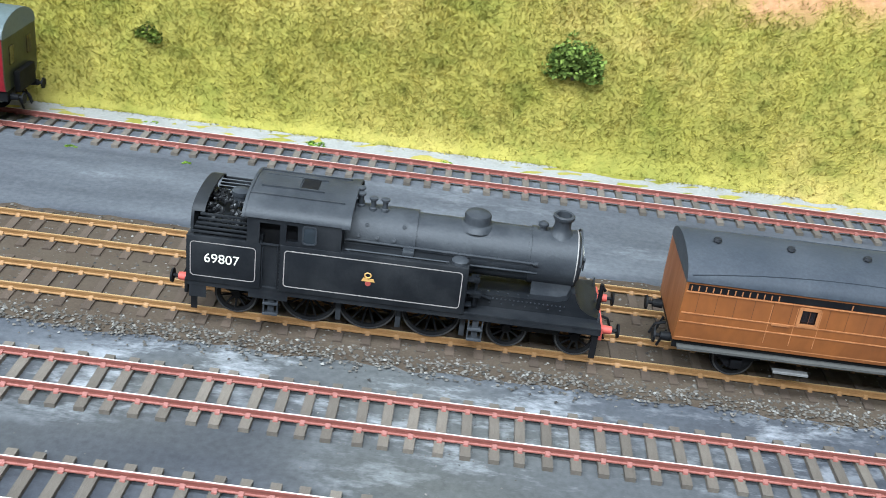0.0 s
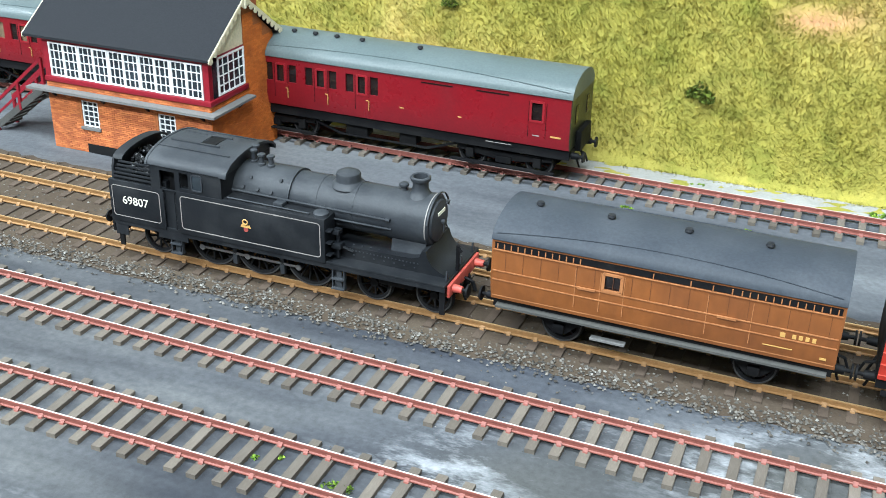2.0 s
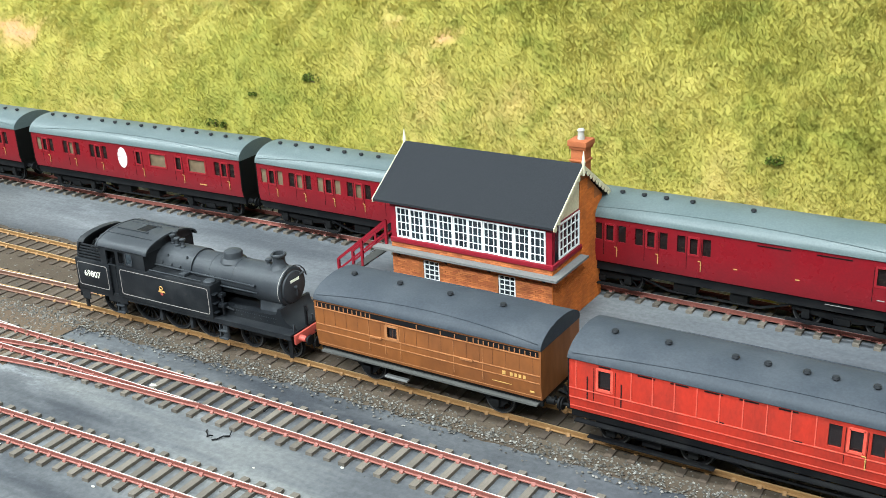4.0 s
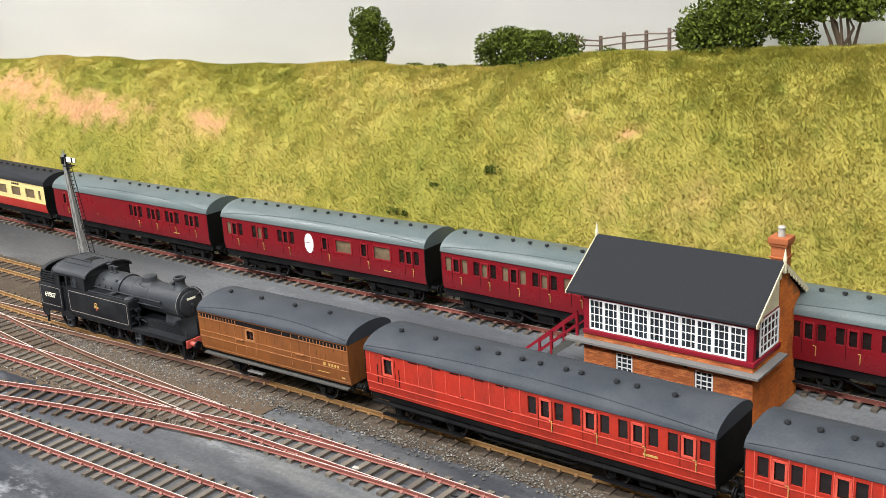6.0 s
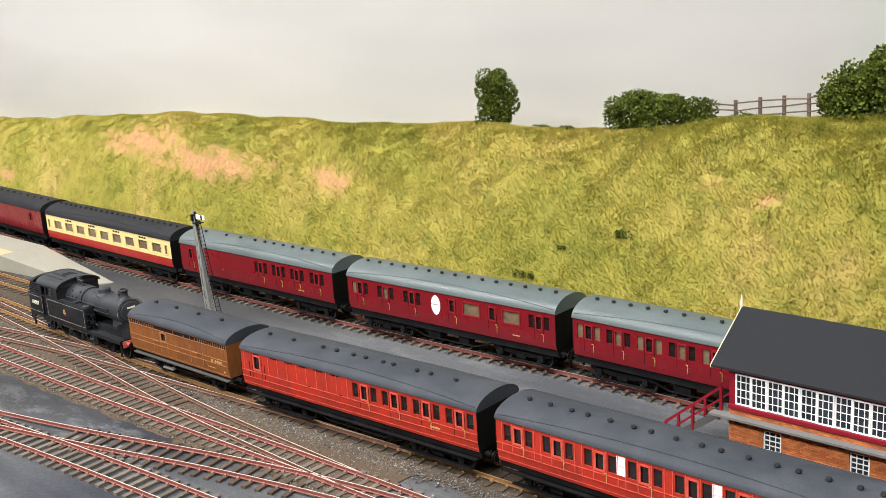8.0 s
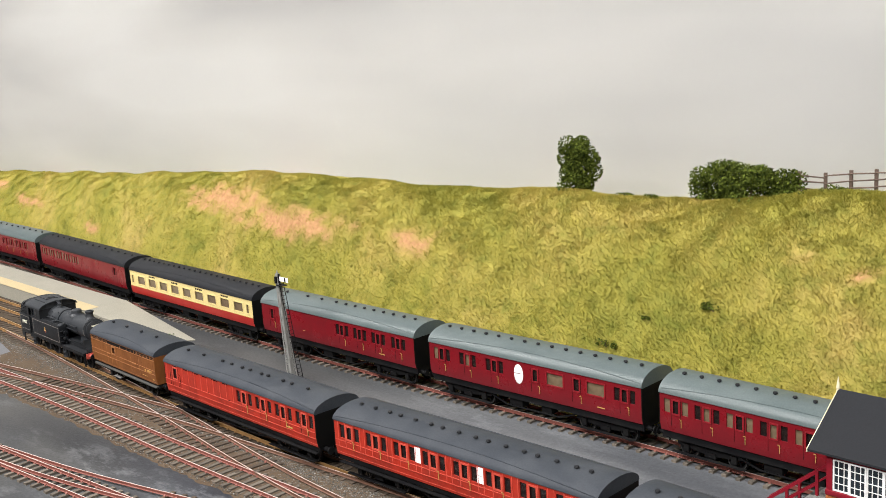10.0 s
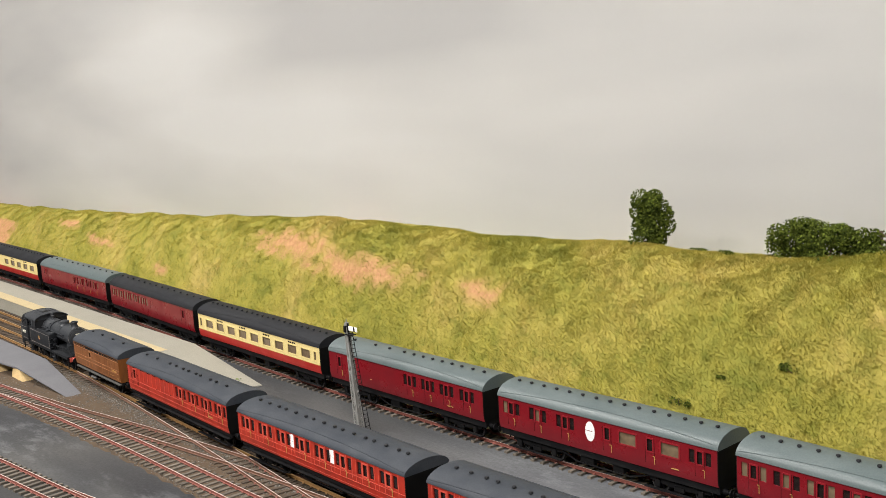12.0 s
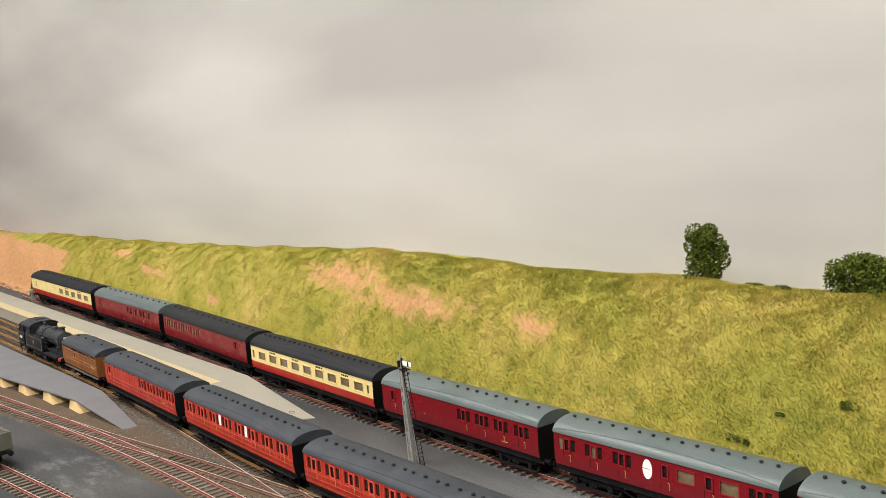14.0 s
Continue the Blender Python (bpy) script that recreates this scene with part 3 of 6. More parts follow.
def track(line, label, sleeper, side_mat, top_mat, pitch, avoid=()):
    t = thing("railway_track", label, "track", "tracks of the yard", "structure")
    for s in (-0.825, 0.825):
        part("rail", rail(bmesh.new(), line, s), [side_mat, top_mat], t)
    xs = LINES[line][0]
    for x in np.arange(xs[0] + 0.3, xs[-1], pitch):
        x = x + rng.normal(0, 0.03)
        y, a = heading(line, x)
        if any(LINES[o][0][0] < x < LINES[o][0][-1] and abs(heading(o, x)[0] - y) < d for o, d in avoid):
            continue
        again("sleeper", sleeper, t, (x, y, rng.normal(-0.006, 0.004)), a + rng.normal(0, 0.012))
    return t


def ballast_bed(name, line0, line1, x0, x1, out0, out1, mat, label, z=-0.33):
    """A low bed with ragged edges under one or two lines."""
    bm = bmesh.new()
    rows = []
    for x in np.arange(x0, x1, 0.5):
        lo, hi = heading(line0, x)[0] - out0 + rng.normal(0, 0.09), heading(line1, x)[0] + out1 + rng.normal(0, 0.09)
        w = np.linspace(0, 1, 9)
        rows.append([bm.verts.new((x, lo + (hi - lo) * u, -0.425 if u in (0, 1) else z + rng.normal(0, 0.012))) for u in w])
    for a, b in zip(rows, rows[1:]):
        for i in range(8):
            bm.faces.new((a[i], b[i], b[i + 1], a[i + 1]))
    return structure(name, bm, mat, label, 60)


ballast_bed("ballast", "main", "second", -234, 49, 2.6, 2.1, M_BALLAST, "brown-grey ballast under the main lines")
ballast_bed("ballast_yard", "siding_a", "main", -172, -56, 1.9, -0.6, M_BALLAST_YARD, "brown ballast between the crossing sidings", -0.35)
ballast_bed("gravel_verge", "rear", "rear", -212, 58, -1.5, 4.3, M_GRAVEL, "pale gravel verge at the foot of the slope", -0.37)


def stones(name, count, pick, size, label):
    """Loose stones: squat four-sided pebbles, each an island."""
    x, y, z = pick(count)
    n = len(x)
    r = rng.uniform(size[0], size[1], (n, 1))
    ang = rng.uniform(0, math.tau, n)[:, None] + np.arange(4)[None] * (math.tau / 4) + rng.normal(0, 0.25, (n, 4))
    ring = np.stack([x[:, None] + np.cos(ang) * r, y[:, None] + np.sin(ang) * r, np.repeat(z[:, None], 4, 1)], -1)
    top = np.stack([x + rng.normal(0, 0.02, n), y + rng.normal(0, 0.02, n), z + r[:, 0] * rng.uniform(0.5, 1.0, n)], -1)[:, None]
    v = np.concatenate([ring, top], 1).reshape(-1, 3)
    o = np.arange(n)[:, None, None] * 5
    f = (o + np.array([[0, 1, 4], [1, 2, 4], [2, 3, 4], [3, 0, 4]])[None]).reshape(-1, 3)
    tagged(from_arrays(name, v, f, M_STONE), label, "ballast", kind="stuff")


def main_bed(n):
    x = rng.uniform(-130, 40, n)
    y = np.concatenate([rng.uniform(-1.9, 6.6, n // 2), rng.normal(-1.35, 0.45, n - n // 2)])
    y += (np.interp(x, *LINES["main"]) - 0.825) * np.clip((4.6 - y) / 3, 0, 1)
    return x, y, np.full(n, -0.345)


stones("ballast_stones", 26000, main_bed, (0.03, 0.085), "loose brown-grey ballast stones along the main lines")


def yard_bed(n):
    x = rng.uniform(-150, 30, n)
    y = np.where(rng.random(n) < 0.5, np.interp(x, *LINES["siding_a"]), np.interp(x, *LINES["siding_b"])) + rng.normal(0, 1.1, n)
    keep = np.sin(x * 0.31) + np.sin(x * 0.13 + 2) + rng.normal(0, 0.5, n) > 0.7
    return x[keep], y[keep], np.full(keep.sum(), -0.43)


def crossing_bed(n):
    x = rng.uniform(-135, -57, n)
    lo, hi = np.interp(x, *LINES["siding_a"]) - 1.8, np.interp(x, *LINES["main"]) - 1.2
    return x, lo + (hi - lo) * rng.random(n), np.full(n, -0.355)


stones("crossing_stones", 16000, crossing_bed, (0.03, 0.075), "loose brown ballast stones round the crossing sidings")
stones("siding_grit", 9000, yard_bed, (0.02, 0.055), "scattered grit between the siding sleepers")


# ---------------------------------------------------------------- platforms
def island_platform():
    p = thing("station_platform", "pale grey station platform with an ochre edge strip", "platform", kind="structure")
    prof = [(-235, 6.4), (-124, 6.4), (-124, 11.2), (-235, 11.2)]
    part("platform_body", prism(bmesh.new(), prof, -0.42, 1.2, "z"), M_PLATFORM, p, "pale grey platform deck")
    part("edge_strip", box(bmesh.new(), -235, -124, 6.35, 8.0, 1.2, 1.215), M_PLATFORM_EDGE, p, "worn ochre edge strip")
    bm = bmesh.new()
    v = [bm.verts.new(c) for c in ((-124, 6.4, -0.42), (-124, 11.2, -0.42), (-108.8, 10.3, -0.42), (-110.2, 8.0, -0.42), (-124, 6.4, 1.2), (-124, 11.2, 1.2), (-108.8, 10.3, -0.34), (-110.2, 8.0, -0.34))]
    for f in ((0, 3, 2, 1), (4, 5, 6, 7), (0, 1, 5, 4), (1, 2, 6, 5), (2, 3, 7, 6), (3, 0, 4, 7)):
        bm.faces.new([v[i] for i in f])
    part("ramp", bm, M_PLATFORM, p, "sloping platform end")


def card_platform():
    p = thing("unfinished_platform", "unfinished grey card platform on raw yellow supports", "platform", kind="structure")
    bm = bmesh.new()
    prism(bm, [(-235, -2.6), (-132, -2.0), (-131, -5.4), (-150, -7.9), (-235, -9.4)], 0.85, 1.0, "z")
    part("deck", bm, M_PLATFORM_GREY, p, "smooth grey card deck")
    bm = bmesh.new()
    v = [bm.verts.new(c) for c in ((-132, -2.0, 1.0), (-131, -5.4, 1.0), (-120.5, -4.4, -0.38), (-120.5, -2.9, -0.38), (-132, -2.0, 0.85), (-131, -5.4, 0.85), (-120.5, -4.4, -0.42), (-120.5, -2.9, -0.42))]
    for f in ((3, 2, 1, 0), (4, 5, 6, 7), (0, 1, 5, 4), (1, 2, 6, 5), (2, 3, 7, 6), (3, 0, 4, 7)):
        bm.faces.new([v[i] for i in f])
    part("ramp", bm, M_PLATFORM_GREY, p, "grey card end ramp")
    for i in range(9):
        x = -131.5 - i * 6.2
        y = np.interp(x, [-150, -131], [-7.6, -5.3]) if x > -150 else -7.6 - (x + 150) * -0.018
        bm = prism(bmesh.new(), [(x - 1.6, -0.42), (x + 1.6, -0.42), (x + 0.9, 0.85), (x - 0.9, 0.85)], y, y + 2.8, "y")
        part("support", bm, M_CARD, p, "raw yellow card support")
    part("facing", box(bmesh.new(), -235, -134, -3.3, -2.9, -0.42, 0.85), M_CARD, p, "raw card inner wall")


island_platform()
card_platform()


# ---------------------------------------------------------------- rolling stock
def wheelset(r, spokes=10, gauge=1.55):
    """Two spoked wheels on an axle along y, about the origin."""
    bm = bmesh.new()
    cyl(bm, (0, -gauge / 2, 0), (0, gauge / 2, 0), 0.09, n=10)
    for s in (-1, 1):
        y0, y1 = s * gauge / 2, s * (gauge / 2 + 0.16)
        n = 28
        rings = []
        for rr, yy in ((r - 0.16, y0), (r + 0.07, y0), (r + 0.06, y0 + s * 0.04), (r, y0 + s * 0.05), (r, y1), (r - 0.06, y1), (r - 0.16, y1 - s * 0.03)):
            rings.append([bm.verts.new((rr * math.cos(k * math.tau / n), yy, rr * math.sin(k * math.tau / n))) for k in range(n)])
        for i, (a, b) in enumerate(zip(rings, rings[1:] + rings[:1])):
            for k in range(n):
                f = bm.faces.new((a[k], a[(k + 1) % n], b[(k + 1) % n], b[k]))
                f.material_index = 1 if i == 4 else 0
        cyl(bm, (0, y0, 0), (0, y1 + s * 0.02, 0), 0.17, n=12)
        for k in range(spokes):
            a = k * math.tau / spokes
            c, d = math.cos(a), math.sin(a)
            cyl(bm, (0.1 * c, (y0 + y1) / 2, 0.1 * d), ((r - 0.12) * c, (y0 + y1) / 2, (r - 0.12) * d), 0.05, 0.035, 5)
    return bm


def ring_line(bm, x0, x1, z0, z1, y, w=0.03, r=0.14, depth=0.01):
    """A thin rounded-rectangle outline standing proud of a side that faces -y."""
    def loop(o):
        out = []
        for cx, cz, a0 in ((x1 - r, z1 - r, 0), (x0 + r, z1 - r, 90), (x0 + r, z0 + r, 180), (x1 - r, z0 + r, 270)):
            for k in range(5):
                a = radians(a0 + k * 22.5)
                out.append((cx + (r - o) * math.cos(a), cz + (r - o) * math.sin(a)))
        return out
    rows = [[bm.verts.new((x, yy, z)) for x, z in loop(o)] for o, yy in ((0, y), (0, y - depth), (w, y - depth), (w, y))]
    n = len(rows[0])
    for a, b in zip(rows, rows[1:]):
        for k in range(n):
            bm.faces.new((a[k], a[(k + 1) % n], b[(k + 1) % n], b[k]))
    return bm


def lettering(name, text, size, parent, at, mat, label):
    cu = bpy.data.curves.new(name, "FONT")
    cu.body, cu.size, cu.extrude, cu.align_x, cu.align_y = text, size * CM, 0.006 * CM, "CENTER", "CENTER"
    tmp = bpy.data.objects.new("tmp_text", cu)
    me = bpy.data.meshes.new_from_object(tmp)
    bpy.data.objects.remove(tmp)
    bpy.data.curves.remove(cu)
    me.transform(pose(0, 0, 0, 90, 0, 0))
    me.materials.clear()
    me.materials.append(mat)
    return hang(new(name, me), parent, label, at)


def buffers(parent, x, d, z=1.35, red=True):
    """A pair of sprung buffers at the beam x, pointing to d."""
    for y in (-1.13, 1.13):
        b = part("buffer", cyl(bmesh.new(), (x, y, z), (x + d * 0.36, y, z), 0.17, 0.14, 12), M_BUFFER if red else M_FRAME, parent, "red buffer stem" if red else "")
        bm = cyl(bmesh.new(), (x + d * 0.36, y, z), (x + d * 0.55, y, z), 0.07, n=10)
        cyl(bm, (x + d * 0.55, y, z), (x + d * 0.62, y, z), 0.27, 0.25, 16)
        part("buffer_head", bm, M_FRAME, b, "black buffer head")


def coupling(parent, x, d):
    bm = bmesh.new()
    cyl(bm, (x, 0, 1.25), (x + d * 0.35, 0, 1.15), 0.05, n=6)
    cyl(bm, (x + d * 0.35, 0, 1.15), (x + d * 0.5, 0, 0.75), 0.05, n=6)
    cyl(bm, (x, 0.45, 1.2), (x + d * 0.25, 0.45, 0.5), 0.05, n=6)
    cyl(bm, (x, -0.45, 1.2), (x + d * 0.25, -0.45, 0.55), 0.05, n=6)
    part("coupling", bm, M_FRAME, parent, "black coupling and hoses")


def arch(w, z0, rise, n=14):
    return [(w * math.cos(math.pi * k / n), z0 + rise * math.sin(math.pi * k / n)) for k in range(n + 1)]


WHEELS = []  # (wheelset, its place in its parent, radius)


def locomotive():
    e = thing("tank_locomotive", "weathered black tank locomotive with lined side tanks", "locomotive")
    # frames and footplate
    bm = box(bmesh.new(), -8.0, 6.45, -0.62, -0.52, 0.75, 1.62)
    box(bm, -8.0, 6.45, 0.52, 0.62, 0.75, 1.62)
    box(bm, -5.4, 4.6, -0.5, 0.5, 1.0, 2.0)
    part("frames", bm, M_FRAME, e)
    bm = soft_box(bmesh.new(), -8.15, 6.5, -1.74, 1.74, 1.58, 1.70, 0.03)
    for y in (-1.74, 1.68):
        box(bm, -8.15, 6.5, y, y + 0.06, 1.42, 1.59)
        for x0, x1, z in ((-8.1, -7.5, 0.95), (-6.0, -4.6, 1.2)):
            box(bm, x0, x1, y + 0.01, y + 0.05, z, 1.43)
    part("footplate", bm, M_LOCO, e, "black footplate and valance")
    # side tanks
    for s in (-1, 1):
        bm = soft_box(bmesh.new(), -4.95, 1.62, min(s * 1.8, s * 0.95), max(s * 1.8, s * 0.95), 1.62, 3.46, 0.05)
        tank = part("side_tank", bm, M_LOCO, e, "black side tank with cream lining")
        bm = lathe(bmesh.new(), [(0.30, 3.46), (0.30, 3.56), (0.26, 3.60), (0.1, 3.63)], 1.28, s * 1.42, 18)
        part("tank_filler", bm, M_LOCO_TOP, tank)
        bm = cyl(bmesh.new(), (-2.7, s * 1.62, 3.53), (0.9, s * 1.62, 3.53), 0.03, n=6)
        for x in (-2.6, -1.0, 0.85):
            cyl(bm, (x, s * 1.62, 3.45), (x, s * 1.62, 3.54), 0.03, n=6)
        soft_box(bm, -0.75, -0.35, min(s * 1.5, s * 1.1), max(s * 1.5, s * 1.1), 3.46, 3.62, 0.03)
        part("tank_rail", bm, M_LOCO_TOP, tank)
        bm = bmesh.new()
        for z in (1.95, 2.45, 2.95):
            box(bm, 1.62, 1.84, min(s * 1.75, s * 1.45), max(s * 1.75, s * 1.45), z, z + 0.05)
        part("tank_step", bm, M_LOCO, tank, "black steps on the tank front")
        if s < 0:
            part("lining", ring_line(bmesh.new(), -4.78, 1.44, 1.84, 3.28, -1.8, 0.035), M_LINE, tank, "cream lining")
    # crest on the near tank: plain shapes
    crest = part("crest", prism(bmesh.new(), [(-2.05, 2.47), (-1.58, 2.47), (-1.64, 2.60), (-1.81, 2.56), (-1.98, 2.62)], -1.815, -1.8, "y"), M_GOLD, e, "small gold emblem")
    part("crest_wheel", cyl(bmesh.new(), (-1.81, -1.8, 2.39), (-1.81, -1.812, 2.39), 0.10, n=14), M_CRESTRED, crest, "dark red disc")
    bm = bmesh.new()
    for k in range(12):
        a, b = k * math.tau / 12, (k + 1) * math.tau / 12
        cyl(bm, (-1.83 + 0.11 * math.cos(a), -1.81, 2.71 + 0.10 * math.sin(a)), (-1.83 + 0.11 * math.cos(b), -1.81, 2.71 + 0.10 * math.sin(b)), 0.028, n=5)
    part("crest_top", bm, M_GOLD, crest)
    # bunker
    bm = soft_box(bmesh.new(), -8.2, -5.58, -1.78, 1.78, 1.60, 3.40, 0.04)
    box(bm, -8.05, -5.58, -1.52, 1.52, 3.38, 3.62)
    bk = part("bunker", bm, M_LOCO, e, "black coal bunker with cream lining")
    part("lining", ring_line(bmesh.new(), -8.06, -5.76, 1.84, 3.20, -1.78), M_LINE, bk, "cream lining")
    lettering("running_number", "69807", 0.50, bk, (-6.95, -1.792, 2.58), M_NUMBER, "cream painted numerals")
    for k in range(5):
        z = 3.50 + k * 0.155
        for y in (-1.72 + 0.035 * k, 1.66 - 0.035 * k):
            part("coal_rail", soft_box(bmesh.new(), -8.0 + 0.06 * k, -6.1, y, y + 0.06, z, z + 0.085, 0.015), M_LOCO, bk)
    prof = [(-1.66, 3.3), (1.66, 3.3), (1.62, 3.9)] + arch(1.50, 4.22, 0.38, 10) + [(-1.62, 3.9)]
    bm = prism(bmesh.new(), prof, -8.08, -7.98)
    prism(bm, arch(1.52, 4.22, 0.40, 10) + arch(1.44, 4.22, 0.32, 10)[::-1], -7.98, -7.62)
    part("end_plate", bm, M_LOCO, bk, "rounded bunker end plate")
    bm = bmesh.new()
    g = random.Random(2)
    for k in range(190):
        x, y = g.uniform(-7.9, -6.2), g.uniform(-1.4, 1.4)
        z = 3.66 + 0.42 * (1 - (abs(y) / 1.5) ** 2)
        b2 = bmesh.new()
        bmesh.ops.create_icosphere(b2, subdivisions=1, radius=g.uniform(0.05, 0.13))
        for v in b2.verts:
            v.co = v.co * g.uniform(0.7, 1.2) + Vector((x, y, z))
        merge(bm, b2)
    tagged(part("coal", bm, M_COAL, bk, "heaped coal", smooth=0), kind="stuff")
    bm = lathe(bmesh.new(), [(0.28, 3.9), (0.28, 4.25), (0.33, 4.28), (0.33, 4.42), (0.18, 4.5)], -6.75, 0.1, 16)
    part("water_filler", bm, M_LOCO_TOP, bk, "round water filler standing in the coal")
    # cab
    cab = part("cab", prism(bmesh.new(), [(-1.7, 1.70), (1.7, 1.70), (1.7, 4.4), (-1.7, 4.4)], -6.1, -6.02), M_LOCO, e, "black cab")
    for s in (-1, 1):
        y0, y1 = min(s * 1.78, s * 1.70), max(s * 1.78, s * 1.70)
        holes = [(-5.66, -4.96, 3.40, 4.22), (-4.74, -4.34, 3.60, 4.25)]
        part("cab_side", panel(bmesh.new(), -6.1, -2.84, 3.38, 4.42, y0, y1, holes), M_LOCO, cab, "black cab side")
        part("cab_door", box(bmesh.new(), -5.58, -4.95, y0 - 0.12 * s, y1 - 0.12 * s, 1.70, 3.36), M_LOCO, cab, "dark recessed cab door")
        bm = cyl(bmesh.new(), (-5.52, s * 1.84, 1.75), (-5.52, s * 1.84, 3.3), 0.03, n=6)
        cyl(bm, (-5.0, s * 1.84, 1.75), (-5.0, s * 1.84, 3.45), 0.03, n=6)
        part("cab_handrail", bm, M_LOCO, cab)
    prof = [(-1.76, 3.3), (1.76, 3.3)] + arch(1.74, 4.40, 0.60, 12)
    part("cab_front", prism(bmesh.new(), prof, -2.92, -2.84), M_LOCO, cab, "black cab front")
    part("cab_inside", box(bmesh.new(), -5.9, -3.0, -1.3, 1.3, 1.70, 4.1), M_FRAME, cab)
    part("cab_window", ring_line(bmesh.new(), -4.20, -3.68, 3.58, 4.30, -1.78, 0.06, 0.14, 0.035), M_LOCO_TOP, cab, "grey framed side window")
    part("cab_pane", box(bmesh.new(), -4.14, -3.74, -1.79, -1.781, 3.64, 4.24), M_GLASS_BOX, cab, "dark grey pane")
    prof = arch(1.82, 4.40, 0.62, 18) + [(-1.76, 4.36), (1.76, 4.36)]
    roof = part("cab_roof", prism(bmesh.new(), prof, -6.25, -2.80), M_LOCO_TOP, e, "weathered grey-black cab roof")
    bm = bmesh.new()
    for s in (-1, 1):
        y = s * 1.0
        z = 4.40 + 0.62 * math.sqrt(1 - (y / 1.82) ** 2)
        box(bm, -6.2, -2.9, y - 0.025, y + 0.025, z - 0.05, z + 0.045)
    prism(bm, arch(1.86, 4.38, 0.68, 18) + arch(1.76, 4.38, 0.58, 18)[::-1], -2.86, -2.56)
    prism(bm, arch(1.85, 4.39, 0.66, 18) + arch(1.76, 4.39, 0.60, 18)[::-1], -6.28, -6.18)
    part("roof_rib", bm, M_LOCO_TOP, roof)
    part("roof_hatch", box(bmesh.new(), -4.55, -3.95, -0.42, 0.42, 4.96, 5.035), M_FRAME, roof, "dark open roof hatch")
    bm = box(bmesh.new(), -5.9, -3.7, -0.52, -0.43, 4.97, 5.06)
    box(bm, -5.9, -3.7, 0.43, 0.52, 4.97, 5.06)
    box(bm, -5.9, -4.6, -0.43, 0.43, 4.99, 5.045)
    part("roof_slide", bm, M_LOCO_TOP, roof, "sliding roof ventilator")
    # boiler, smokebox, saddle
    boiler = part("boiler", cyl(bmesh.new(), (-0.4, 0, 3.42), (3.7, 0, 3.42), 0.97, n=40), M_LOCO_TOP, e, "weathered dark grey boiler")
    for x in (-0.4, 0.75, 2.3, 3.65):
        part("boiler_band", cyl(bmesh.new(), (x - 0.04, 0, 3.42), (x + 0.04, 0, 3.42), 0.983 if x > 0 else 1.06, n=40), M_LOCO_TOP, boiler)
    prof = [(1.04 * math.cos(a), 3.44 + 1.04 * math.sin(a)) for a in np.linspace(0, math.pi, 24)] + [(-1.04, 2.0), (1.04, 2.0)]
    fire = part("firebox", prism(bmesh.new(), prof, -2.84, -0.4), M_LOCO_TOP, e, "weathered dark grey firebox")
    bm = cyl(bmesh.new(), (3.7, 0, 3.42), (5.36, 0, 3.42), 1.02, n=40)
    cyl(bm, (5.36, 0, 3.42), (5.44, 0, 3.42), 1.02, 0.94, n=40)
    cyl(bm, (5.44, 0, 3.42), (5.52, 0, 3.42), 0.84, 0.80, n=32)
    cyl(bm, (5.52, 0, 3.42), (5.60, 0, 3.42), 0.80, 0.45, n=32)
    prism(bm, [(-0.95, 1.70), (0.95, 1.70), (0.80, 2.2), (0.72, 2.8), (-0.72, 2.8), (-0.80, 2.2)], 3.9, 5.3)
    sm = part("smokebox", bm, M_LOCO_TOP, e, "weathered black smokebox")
    part("lining", prism(bmesh.new(), [(1.032 * math.cos(a), 3.42 + 1.032 * math.sin(a)) for a in np.linspace(radians(-25), radians(205), 40)] + [(1.0 * math.cos(a), 3.42 + 1.0 * math.sin(a)) for a in np.linspace(radians(205), radians(-25), 40)], 5.31, 5.35), M_LINE, sm, "thin pale lining")
    bm = cyl(bmesh.new(), (5.58, 0, 3.42), (5.74, 0, 3.42), 0.09, n=10)
    cyl(bm, (5.72, 0, 3.42), (5.72, 0.28, 3.10), 0.03, n=6)
    cyl(bm, (5.70, 0, 3.42), (5.70, -0.05, 3.0), 0.03, n=6)
    part("door_dart", bm, M_LOCO_TOP, sm, "smokebox door handle")
    for y in (0.35, 0.75):
        bm = soft_box(bmesh.new(), 5.46, 5.60, y - 0.3, y + 0.1, 3.1 if y < 0.5 else 3.9, 3.16 if y < 0.5 else 3.96, 0.02)
        part("door_hinge", bm, M_LOCO_TOP, sm)
    part("door_plate", box(bmesh.new(), 5.55, 5.61, -0.32, 0.32, 3.74, 3.88), M_NUMBER, sm, "pale number bar")
    bm = lathe(bmesh.new(), [(0.55, 4.25), (0.44, 4.40), (0.34, 4.52), (0.30, 4.68), (0.30, 4.92), (0.37, 4.95), (0.39, 5.0), (0.39, 5.08), (0.34, 5.12), (0.27, 5.10), (0.25, 4.8)], 4.72, 0, 28)
    part("chimney", bm, M_LOCO_TOP, sm, "flared black chimney")
    bm = lathe(bmesh.new(), [(0.17, 4.38), (0.12, 4.50), (0.12, 4.56), (0.19, 4.60), (0.19, 4.68), (0.1, 4.74)], 4.05, 0, 14)
    part("snifting_valve", bm, M_LOCO_TOP, sm)
    bm = lathe(bmesh.new(), [(0.70, 4.22), (0.60, 4.36), (0.50, 4.42), (0.47, 4.50), (0.48, 4.66), (0.45, 4.74), (0.34, 4.80), (0.06, 4.83)], 1.72, 0, 28)
    part("dome", bm, M_LOCO_TOP, boiler, "low round steam dome")
